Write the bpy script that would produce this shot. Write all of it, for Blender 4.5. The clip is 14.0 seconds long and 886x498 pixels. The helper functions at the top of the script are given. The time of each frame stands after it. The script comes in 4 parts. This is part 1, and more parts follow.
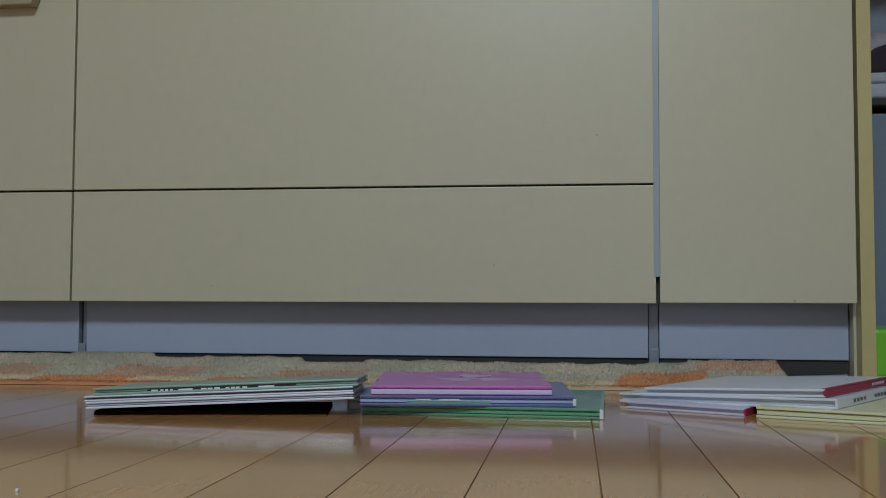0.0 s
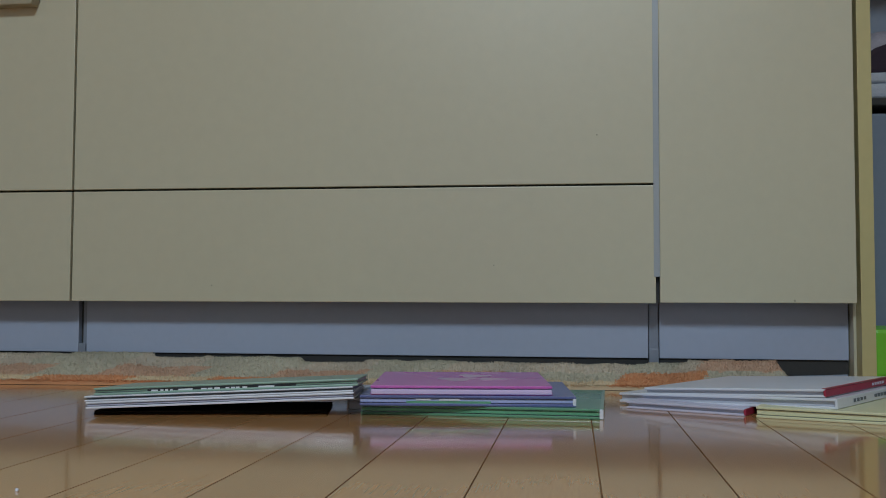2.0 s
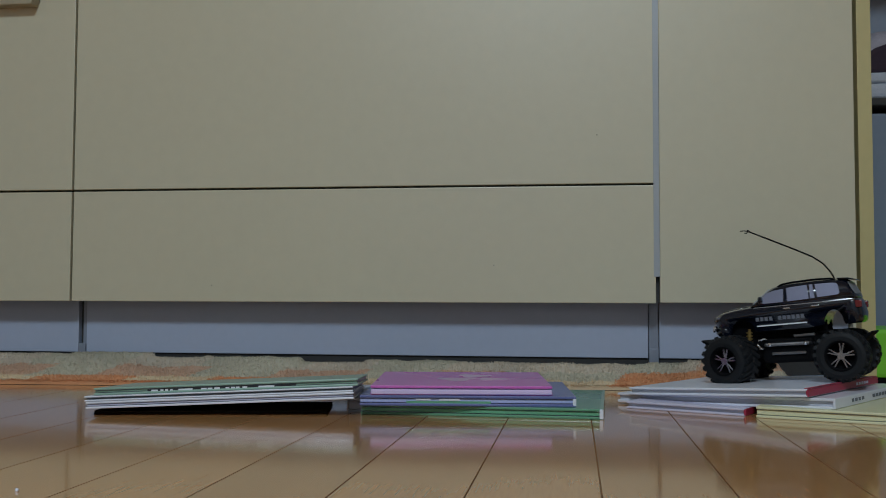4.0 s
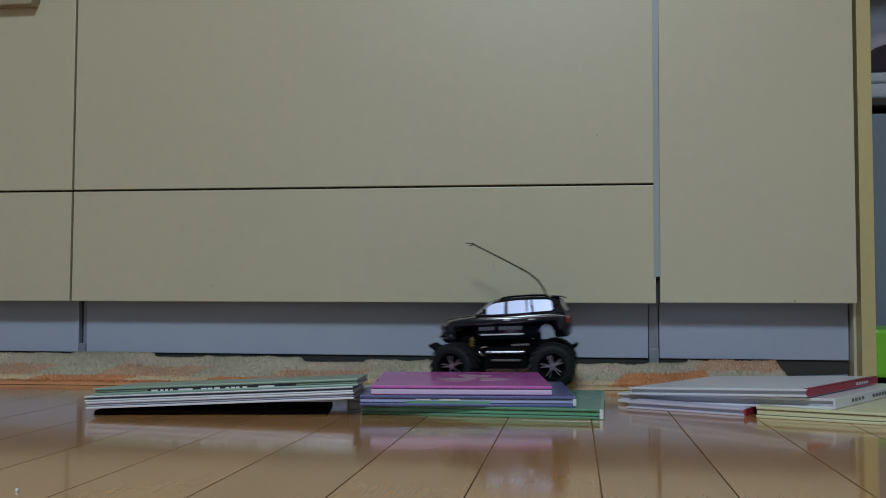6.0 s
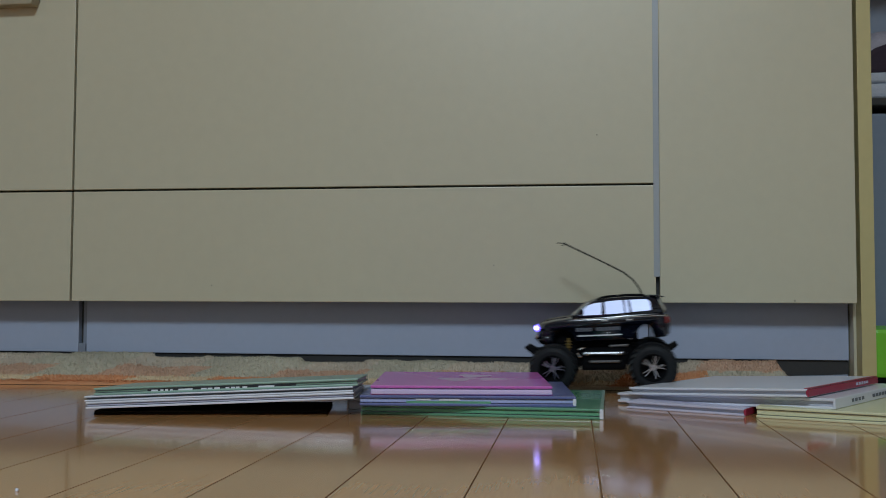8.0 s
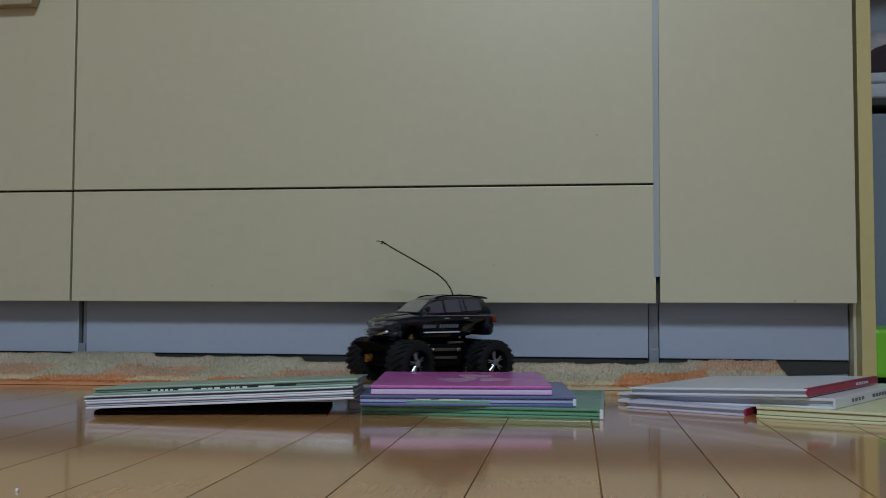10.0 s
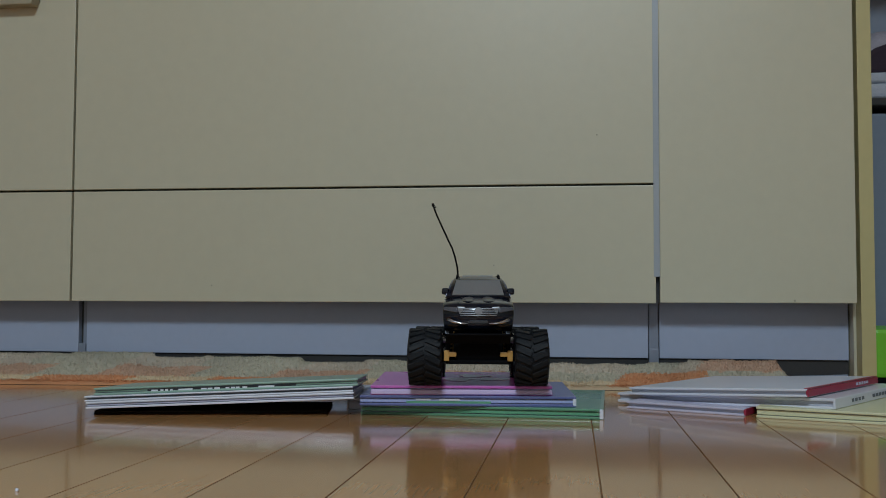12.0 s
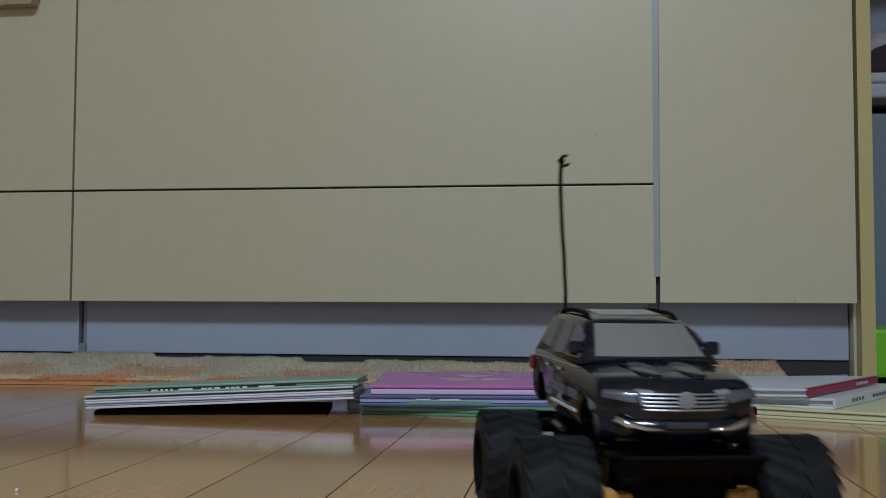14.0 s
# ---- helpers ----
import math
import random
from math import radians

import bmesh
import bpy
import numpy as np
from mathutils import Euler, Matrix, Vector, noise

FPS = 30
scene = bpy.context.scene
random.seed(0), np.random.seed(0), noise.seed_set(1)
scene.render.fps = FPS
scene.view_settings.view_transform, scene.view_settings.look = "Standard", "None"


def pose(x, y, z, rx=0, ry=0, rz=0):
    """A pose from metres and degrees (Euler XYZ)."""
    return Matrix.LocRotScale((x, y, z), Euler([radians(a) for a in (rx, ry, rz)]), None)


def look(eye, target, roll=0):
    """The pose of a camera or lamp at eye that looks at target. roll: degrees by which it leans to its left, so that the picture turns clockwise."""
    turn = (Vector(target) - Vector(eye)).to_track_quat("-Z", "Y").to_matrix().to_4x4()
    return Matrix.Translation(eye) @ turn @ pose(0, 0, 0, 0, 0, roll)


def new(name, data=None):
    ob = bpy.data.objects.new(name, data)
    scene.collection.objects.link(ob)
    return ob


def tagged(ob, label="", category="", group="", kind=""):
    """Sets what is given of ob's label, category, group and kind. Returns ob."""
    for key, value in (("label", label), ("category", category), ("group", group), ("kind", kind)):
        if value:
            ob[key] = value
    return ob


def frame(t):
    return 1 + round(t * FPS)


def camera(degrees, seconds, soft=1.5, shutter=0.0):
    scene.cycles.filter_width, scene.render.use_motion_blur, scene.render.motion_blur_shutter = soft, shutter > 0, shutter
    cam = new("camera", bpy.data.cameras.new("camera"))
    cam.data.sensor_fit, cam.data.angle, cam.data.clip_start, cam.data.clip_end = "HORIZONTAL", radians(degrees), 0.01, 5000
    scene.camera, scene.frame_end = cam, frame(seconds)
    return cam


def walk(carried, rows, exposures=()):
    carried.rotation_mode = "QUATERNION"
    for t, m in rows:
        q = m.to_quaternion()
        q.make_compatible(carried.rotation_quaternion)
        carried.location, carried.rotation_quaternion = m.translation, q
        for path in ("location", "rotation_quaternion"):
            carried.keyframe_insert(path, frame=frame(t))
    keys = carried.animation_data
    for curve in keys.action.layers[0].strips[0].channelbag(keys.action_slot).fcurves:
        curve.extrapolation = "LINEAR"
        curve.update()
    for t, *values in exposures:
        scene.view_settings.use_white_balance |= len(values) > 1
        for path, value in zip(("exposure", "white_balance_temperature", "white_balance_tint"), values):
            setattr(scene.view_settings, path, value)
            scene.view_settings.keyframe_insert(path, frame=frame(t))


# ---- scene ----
# ---- camera: it stands still, close to the floor ----
cam = camera(48.65, 14.0, soft=0.95, shutter=0.45)
EYE = (0.0, 0.0, 0.126)
AIM = (-0.13273, 0.98987, 0.126 + 0.05008)
walk(cam, [(0.0, look(EYE, AIM, 0.195)), (14.0, look(EYE, AIM, 0.195))])

# ---- light: one round ceiling lamp in a closed room ----
LAMP = (-0.10, -1.35, 2.32)
world = bpy.data.worlds.new("world")
scene.world = world
world.use_nodes = True
world.node_tree.nodes["Background"].inputs[0].default_value = (0.6, 0.7, 0.9, 1)
world.node_tree.nodes["Background"].inputs[1].default_value = 0.02
lamp_data = bpy.data.lights.new("lamp", "AREA")
lamp_data.shape, lamp_data.size, lamp_data.energy = "DISK", 0.72, 72.0
lamp_data.color = (0.685, 0.86, 1.0)
lamp = new("lamp", lamp_data)
lamp.matrix_world = pose(LAMP[0], LAMP[1], LAMP[2] - 0.012)

# ---- materials ----


def mat(name, color, rough=0.5, metal=0.0, scale=40.0, vary=0.12, bump=0.0, bump_scale=None, coat=0.0, glow=0.0, spec=0.5,
        per_object=0.0, stretch=(1, 1, 1)):
    """A procedural surface: colour varied by coarse and fine noise, roughness by the coarse one, fine relief."""
    m = bpy.data.materials.new(name)
    m.use_nodes = True
    nt = m.node_tree
    n, link = nt.nodes, nt.links.new
    b = n["Principled BSDF"]
    b.inputs["Metallic"].default_value = metal
    b.inputs["Coat Weight"].default_value = coat
    b.inputs["Coat Roughness"].default_value = 0.08
    b.inputs["Specular IOR Level"].default_value = spec
    tc = n.new("ShaderNodeTexCoord")
    mp = n.new("ShaderNodeMapping")
    mp.inputs["Scale"].default_value = stretch
    link(tc.outputs["Object"], mp.inputs[0])
    big, fine = n.new("ShaderNodeTexNoise"), n.new("ShaderNodeTexNoise")
    big.inputs["Scale"].default_value, fine.inputs["Scale"].default_value = scale * 0.12, scale * 6
    big.inputs["Detail"].default_value = 4
    for q in (big, fine):
        link(mp.outputs[0], q.inputs["Vector"])
    add = n.new("ShaderNodeMath")
    add.operation = "MULTIPLY_ADD"
    add.inputs[1].default_value = 0.4
    link(fine.outputs[0], add.inputs[0])
    link(big.outputs[0], add.inputs[2])
    rng = n.new("ShaderNodeMapRange")
    rng.inputs[1].default_value, rng.inputs[2].default_value = 0.35, 1.05
    rng.inputs[3].default_value, rng.inputs[4].default_value = 1 - vary, 1 + vary
    link(add.outputs[0], rng.inputs[0])
    value = rng.outputs[0]
    if per_object:
        info = n.new("ShaderNodeObjectInfo")
        r2 = n.new("ShaderNodeMapRange")
        r2.inputs[3].default_value, r2.inputs[4].default_value = 1 - per_object, 1 + per_object
        link(info.outputs["Random"], r2.inputs[0])
        mul = n.new("ShaderNodeMath")
        mul.operation = "MULTIPLY"
        link(value, mul.inputs[0])
        link(r2.outputs[0], mul.inputs[1])
        value = mul.outputs[0]
    mix = n.new("ShaderNodeVectorMath")
    mix.operation = "SCALE"
    mix.inputs[0].default_value = color
    link(value, mix.inputs[3])
    link(mix.outputs[0], b.inputs["Base Color"])
    rr = n.new("ShaderNodeMapRange")
    rr.inputs[3].default_value, rr.inputs[4].default_value = max(rough * 0.8, 0.02), min(rough * 1.2, 1)
    link(big.outputs[0], rr.inputs[0])
    link(rr.outputs[0], b.inputs["Roughness"])
    if bump:
        bp = n.new("ShaderNodeBump")
        bp.inputs["Strength"].default_value = bump
        bp.inputs["Distance"].default_value = 0.001
        if bump_scale:
            fb = n.new("ShaderNodeTexNoise")
            fb.inputs["Scale"].default_value = bump_scale
            fb.inputs["Detail"].default_value = 3
            link(mp.outputs[0], fb.inputs["Vector"])
            link(fb.outputs[0], bp.inputs["Height"])
        else:
            link(fine.outputs[0], bp.inputs["Height"])
        link(bp.outputs[0], b.inputs["Normal"])
    if glow:
        b.inputs["Emission Color"].default_value = (*color, 1)
        b.inputs["Emission Strength"].default_value = glow
    return m


CREAM = mat("cream_laminate", (0.60, 0.555, 0.405), 0.38, spec=0.8, scale=9, vary=0.06, bump=0.12, bump_scale=900)
CREAM_EDGE = mat("cream_edge", (0.56, 0.48, 0.23), 0.4, scale=12, vary=0.08, bump=0.05)
KICK = mat("pale_blue_vinyl", (0.40, 0.45, 0.58), 0.42, scale=15, vary=0.06, bump=0.05, bump_scale=500)
# near-black: shade of gaps put into the colour; the shelf boards use it too
DARK = mat("gap_shade_and_dark_board", (0.035, 0.035, 0.035), 0.7, scale=30, vary=0.3)
STEEL = mat("brushed_strip", (0.26, 0.29, 0.36), 0.35, 0.2, scale=30, vary=0.1)
ALU = mat("pale_strip", (0.40, 0.425, 0.45), 0.4, 0.1, scale=30, vary=0.06)
HANDLE = mat("beige_handle", (0.42, 0.36, 0.25), 0.45, scale=20, vary=0.08)
WALL = mat("white_wallpaper", (0.46, 0.46, 0.45), 0.9, scale=12, vary=0.05, bump=0.3, bump_scale=300)
CEIL = mat("white_ceiling", (0.82, 0.82, 0.81), 0.9, scale=8, vary=0.04)
OAK = mat("varnished_oak", (0.52, 0.256, 0.094), 0.12, scale=14, vary=0.28, bump=0.05, bump_scale=30, coat=0.5, per_object=0.06,
          stretch=(5, 0.35, 1))
SUBFLOOR = mat("groove_brown", (0.26, 0.135, 0.058), 0.7, scale=20)
RUBBER = mat("black_rubber", (0.009, 0.010, 0.012), 0.6, spec=0.25, scale=120, vary=0.3, bump=0.3)
PAINT = mat("black_gloss_shell", (0.004, 0.006, 0.014), 0.16, scale=60, vary=0.2, coat=0.25)
PLASTIC = mat("black_plastic", (0.005, 0.005, 0.006), 0.75, spec=0.06, scale=90, vary=0.3, bump=0.1)
GRILLE = mat("silver_grille", (0.36, 0.37, 0.40), 0.38, 0.5, scale=80, vary=0.15)
CHROME = mat("chrome", (0.75, 0.77, 0.82), 0.15, 1.0, scale=60, vary=0.05)
GUN = mat("dull_metal", (0.22, 0.22, 0.23), 0.35, 0.9, scale=80, vary=0.2)
SILVER = mat("silver_film", (0.20, 0.205, 0.275), 0.38, 0.8, scale=40, vary=0.05)
SCREEN = mat("smoked_film", (0.38, 0.385, 0.395), 0.30, 0.6, scale=40, vary=0.06)
BAND = mat("white_decal", (0.75, 0.77, 0.80), 0.35, scale=60, vary=0.05)
GREYDECAL = mat("grey_decal", (0.13, 0.14, 0.17), 0.4, scale=60, vary=0.1)
GOLD = mat("gold_damper", (0.30, 0.20, 0.06), 0.4, 0.5, scale=80, vary=0.15)
AMBER = mat("amber_plastic", (0.58, 0.31, 0.08), 0.45, scale=80, vary=0.12)
REDLENS = mat("red_lens", (0.17, 0.02, 0.02), 0.2, scale=80, vary=0.1)
BOWL = mat("clear_lamp_bowl", (0.20, 0.21, 0.25), 0.15, 0.7, scale=80, vary=0.1)
LED = mat("led_glow", (0.42, 0.40, 1.0), 0.4, glow=16.0)
# blue glow that stands for the bloom round the diode
HALO = mat("led_bloom_glow", (0.16, 0.12, 1.0), 0.4, glow=4.0)
SPOKE = mat("dull_chrome", (0.42, 0.43, 0.47), 0.22, 1.0, scale=60, vary=0.2)
CABLE = mat("antenna_wire", (0.008, 0.007, 0.006), 0.7, spec=0.2, scale=100)
PAPER = mat("book_paper", (0.60, 0.61, 0.68), 0.85, scale=50, vary=0.08, bump=0.4, bump_scale=1200, stretch=(1, 1, 40))
LILACPAPER = mat("lilac_paper", (0.70, 0.56, 0.84), 0.6, scale=50, vary=0.06, stretch=(1, 1, 40))
PINK = mat("pink_cover", (0.60, 0.14, 0.50), 0.28, scale=30, vary=0.12, coat=0.3)
PINKART = mat("pale_print", (0.62, 0.38, 0.57), 0.3, scale=200, vary=0.25, coat=0.3)
BLUE = mat("navy_cover", (0.12, 0.14, 0.33), 0.3, scale=60, vary=0.35, coat=0.3)
SKY = mat("sky_print", (0.40, 0.45, 0.72), 0.35, scale=60, vary=0.3)
GREEN = mat("green_cover", (0.11, 0.29, 0.17), 0.28, scale=40, vary=0.18, coat=0.3)
LEAF = mat("bright_green_print", (0.13, 0.38, 0.22), 0.3, scale=60, vary=0.2, coat=0.3)
SAGE = mat("sage_cover", (0.27, 0.40, 0.32), 0.35, scale=40, vary=0.15, coat=0.2)
# near-black that paints the shadow under the leaning pile
PILE_SHADE = mat("pile_shade_black", (0.030, 0.021, 0.015), 0.9, spec=0.1, scale=80, vary=0.3)
INK = mat("black_print", (0.02, 0.02, 0.025), 0.35, scale=80, vary=0.3)
WHITE = mat("white_cover", (0.74, 0.75, 0.82), 0.3, scale=30, vary=0.06, coat=0.2)
LILAC = mat("lilac_cover", (0.60, 0.58, 0.72), 0.35, scale=30, vary=0.08)
CRIMSON = mat("crimson_cloth", (0.36, 0.03, 0.07), 0.4, scale=60, vary=0.15)
CREAMBOOK = mat("cream_cover", (0.70, 0.68, 0.44), 0.35, scale=30, vary=0.08)
GREYBOOK = mat("slate_cover", (0.36, 0.37, 0.44), 0.4, scale=40, vary=0.12)
LIME = mat("lime_plastic", (0.20, 0.60, 0.04), 0.4, scale=40, vary=0.08)
SLATE = mat("slate_blue_panel", (0.20, 0.245, 0.32), 0.5, scale=20, vary=0.08)
CLOTH = mat("mauve_cloth", (0.46, 0.42, 0.48), 0.9, scale=30, vary=0.4, bump=0.3)
RUGS = [mat("rug_wool_" + k, c, 0.95, scale=90, vary=0.22) for k, c in (
    ("sage", (0.53, 0.48, 0.37)), ("beige", (0.60, 0.51, 0.40)), ("cream", (0.68, 0.54, 0.36)),
    ("orange", (0.66, 0.31, 0.15)), ("peach", (0.60, 0.39, 0.27)))]

# ---- builders ----


def part(name, bm, material, parent=None, label="", smooth=False):
    """Links a bmesh as one mesh object, under a thing or a part."""
    me = bpy.data.meshes.new(name)
    bm.normal_update()
    bm.to_mesh(me)
    bm.free()
    for m in (material if isinstance(material, (list, tuple)) else [material]):
        me.materials.append(m)
    if smooth:
        for p in me.polygons:
            p.use_smooth = True
    ob = new(name, me)
    ob.parent = parent
    if label:
        tagged(ob, label)
    return ob


def holder(name, m=None, parent=None):
    ob = new(name)
    ob.empty_display_size = 0.02
    ob.parent = parent
    if m is not None:
        ob.matrix_basis = m
    return ob


def box(x0, x1, y0, y1, z0, z1, bevel=0.0, seg=2, bm=None):
    """A box between two corners, with rounded edges; added to bm when that is given."""
    b = bmesh.new()
    r = bmesh.ops.create_cube(b, size=1)
    for v in r["verts"]:
        v.co = Vector(((x0, x1)[v.co.x > 0], (y0, y1)[v.co.y > 0], (z0, z1)[v.co.z > 0]))
    if bevel:
        bmesh.ops.bevel(b, geom=b.edges[:], offset=bevel, segments=seg, affect="EDGES", profile=0.6)
    return join(bm, b)


def join(bm, b):
    if bm is None:
        return b
    me = bpy.data.meshes.new("tmp")
    b.to_mesh(me)
    b.free()
    bm.from_mesh(me)
    bpy.data.meshes.remove(me)
    return bm


def prism(outline, y0, y1, bevel=0.0, seg=2, bm=None, taper=None):
    """An outline in x and z, drawn out from y0 to y1. taper(x, y, z) may reshape it."""
    b = bmesh.new()
    f = b.faces.new([b.verts.new((x, y0, z)) for x, z in outline])
    r = bmesh.ops.extrude_face_region(b, geom=[f])
    for v in r["geom"]:
        if isinstance(v, bmesh.types.BMVert):
            v.co.y = y1
    bmesh.ops.recalc_face_normals(b, faces=b.faces[:])
    if taper:
        for v in b.verts:
            v.co = Vector(taper(*v.co))
    if bevel:
        sharp = [e for e in b.edges if len(e.link_faces) == 2 and e.calc_face_angle(0) > 0.35]
        bmesh.ops.bevel(b, geom=sharp, offset=bevel, segments=seg, affect="EDGES", profile=0.6, clamp_overlap=True)
    return join(bm, b)


def lathe(outline, n=32, bm=None, ring=False):
    """Turns an outline of (radius, y) about the y axis."""
    b = bmesh.new()
    rings = []
    for r, y in outline:
        rings.append([b.verts.new((r * math.cos(2 * math.pi * i / n), y, r * math.sin(2 * math.pi * i / n))) for i in range(n)])
    for a, c in zip(rings, rings[1:] + ([rings[0]] if ring else [])):
        for i in range(n):
            b.faces.new((a[i], a[(i + 1) % n], c[(i + 1) % n], c[i]))
    if not ring:
        b.faces.new(rings[0])
        b.faces.new(rings[-1])
    bmesh.ops.recalc_face_normals(b, faces=b.faces[:])
    return join(bm, b)


def rod(p, q, r, n=10, bm=None, r2=None):
    b = bmesh.new()
    p, q = Vector(p), Vector(q)
    bmesh.ops.create_cone(b, cap_ends=True, segments=n, radius1=r, radius2=r2 or r, depth=(q - p).length)
    m = Matrix.Translation((p + q) / 2) @ (q - p).to_track_quat("Z", "Y").to_matrix().to_4x4()
    bmesh.ops.transform(b, matrix=m, verts=b.verts[:])
    return join(bm, b)


def tube(points, r, n=8, bm=None, r_end=None):
    """A round wire through the points."""
    b = bmesh.new()
    rings = []
    pts = [Vector(p) for p in points]
    for i, p in enumerate(pts):
        d = (pts[min(i + 1, len(pts) - 1)] - pts[max(i - 1, 0)]).normalized()
        q = d.to_track_quat("Z", "Y")
        rad = r if r_end is None else r + (r_end - r) * i / (len(pts) - 1)
        rings.append([b.verts.new(p + q @ Vector((rad * math.cos(2 * math.pi * k / n), rad * math.sin(2 * math.pi * k / n), 0))) for k in range(n)])
    for a, c in zip(rings, rings[1:]):
        for k in range(n):
            b.faces.new((a[k], a[(k + 1) % n], c[(k + 1) % n], c[k]))
    b.faces.new(rings[0])
    b.faces.new(rings[-1])
    bmesh.ops.recalc_face_normals(b, faces=b.faces[:])
    return join(bm, b)


# ---- the room ----
X0, X1, Y0, Y1, TOP = -2.6, 2.6, -3.0, 2.60, 2.40


def room():
    for name, b in (
            ("wall_north", (X0 - 0.1, X1 + 0.1, Y1, Y1 + 0.1, -0.05, TOP)), ("wall_south", (X0 - 0.1, X1 + 0.1, Y0 - 0.1, Y0, -0.05, TOP)),
            ("wall_west", (X0 - 0.1, X0, Y0, Y1, -0.05, TOP)), ("wall_east", (X1, X1 + 0.1, Y0, Y1, -0.05, TOP))):
        tagged(part(name, box(*b), WALL), "plain off-white papered wall of the kitchen", "wall", kind="structure")
    tagged(part("ceiling", box(X0 - 0.1, X1 + 0.1, Y0 - 0.1, Y1 + 0.1, TOP, TOP + 0.1), CEIL), "plain white ceiling over the kitchen", "ceiling", kind="structure")
    t = holder("ceiling_light", pose(LAMP[0], LAMP[1], TOP))
    part("base_ring", lathe([(0.05, 0.0), (0.27, 0.0), (0.27, 0.03), (0.05, 0.03)]), CEIL, t).matrix_basis = pose(0, 0, -0.001, -90)
    part("diffuser", lathe([(0.24, 0.0), (0.245, 0.02), (0.22, 0.045), (0.05, 0.049)]), mat("opal_diffuser", (0.85, 0.88, 0.9), 0.4, glow=0.6), t).matrix_basis = pose(0, 0, -0.016, -90)
    tagged(t, "round opal ceiling light, switched on", "ceiling light")


room()

# ---- the kitchen units ----
FRONT = 1.446     # the plane of the doors
KICKY = 1.491     # the plane of the plinth
BOTTOM, SEAM, UPPER = 0.1195, 0.2929, 0.79


def front_panel(name, x0, x1, z0, z1, parent):
    return part(name, box(x0, x1, FRONT, FRONT + 0.019, z0, z1, 0.0012), CREAM, parent)


def bar_handle(x0, x1, z0, z1, parent):
    """A lipped pull with slanted ends, screwed to the panel."""
    b = prism([(x0, z1), (x1 + 0.008, z1), (x1, z0), (x0 + 0.008, z0)], FRONT - 0.022, FRONT - 0.001, 0.002)
    return part("handle", b, HANDLE, parent, "beige plastic bar handle")


def unit(label, x0, x1, drawer, handle=None):
    t = holder("kitchen_cabinet")
    part("carcass", box(x0 + 0.004, x1 - 0.004, FRONT + 0.0215, FRONT + 0.55, BOTTOM + 0.004, UPPER), DARK, t)
    if drawer:
        part("drawer_front", box(x0, x1, FRONT, FRONT + 0.019, BOTTOM, SEAM - 0.0016, 0.0012), CREAM, t)
        up = front_panel("drawer_front", x0, x1, SEAM + 0.0016, UPPER, t)
    else:
        up = front_panel("door", x0, x1, BOTTOM + 0.001, UPPER, t)
    if handle:
        bar_handle(*handle, up)
    return tagged(t, label, "cabinet", "fitted kitchen units")


unit("cream laminate kitchen drawer unit with a beige bar handle", -1.66, -0.7842, True, (-1.25, -0.848, 0.5876, 0.615))
unit("wide cream laminate kitchen unit with two deep drawers", -0.7806, 0.1172, True)
unit("narrow cream laminate kitchen unit with one door", 0.1228, 0.3945, False)

strip = holder("filler_strip")
part("pale_cover", box(0.1142, 0.1226, FRONT - 0.0012, FRONT - 0.0002, 0.158, UPPER, 0.0003), ALU, strip, "pale grey plastic edge")
part("dark_backing", box(0.1176, 0.1225, FRONT + 0.010, FRONT + 0.0212, BOTTOM, 0.1575), DARK, strip)
tagged(strip, "narrow pale grey filler strip between two kitchen units", "trim", kind="structure")

end = holder("end_panel")
part("side_board", box(0.4000, 0.4195, FRONT + 0.001, FRONT + 0.58, 0.0, UPPER, 0.001), CREAM_EDGE, end, "yellowed cream side board")
part("inner_board", box(0.3955, 0.3995, FRONT + 0.025, FRONT + 0.50, 0.0, UPPER), CREAM, end)
tagged(end, "yellowed cream end panel closing the kitchen units", "panel", kind="structure")

SCUFF = mat("brown_scuff", (0.36, 0.33, 0.24), 0.6, scale=200, vary=0.3)
for x, z, r in ((-0.5523, 0.1445, 0.0011), (0.0335, 0.3665, 0.0013), (-0.118, 0.175, 0.0008), (0.31, 0.124, 0.0016)):
    bm = bmesh.new()
    bmesh.ops.create_cone(bm, cap_ends=True, segments=12, radius1=r, radius2=r * 0.7, depth=0.0004, matrix=pose(x, FRONT - 0.0002, z, 90))
    tagged(part("scuff", bm, SCUFF), "small dark scuff on the cream cabinet front", "scuff")

# plinth boards, each clipped between metal uprights; near-black boards below paint the gap's shade
for x0, x1 in ((-1.66, -0.7914), (-0.7779, 0.1086), (0.1250, 0.3940)):
    k = holder("plinth")
    part("kick_board", box(x0, x1, KICKY, KICKY + 0.012, 0.0378, 0.135, 0.001), KICK, k)
    part("gap_board", box(x0, x1, KICKY + 0.004, KICKY + 0.016, 0.0, 0.0372), DARK, k, "dark strip standing for the shaded gap under the board")
    tagged(k, "pale blue-grey plinth board under the kitchen units", "plinth", kind="structure")
seal = part("plinth_seal", tube([(0.316, KICKY + 0.0016, 0.0125), (0.350, KICKY + 0.0016, 0.0135), (0.392, KICKY + 0.0016, 0.0155)], 0.0022, 8), STEEL)
tagged(seal, "loose grey rubber seal under the plinth board", "seal", kind="structure")
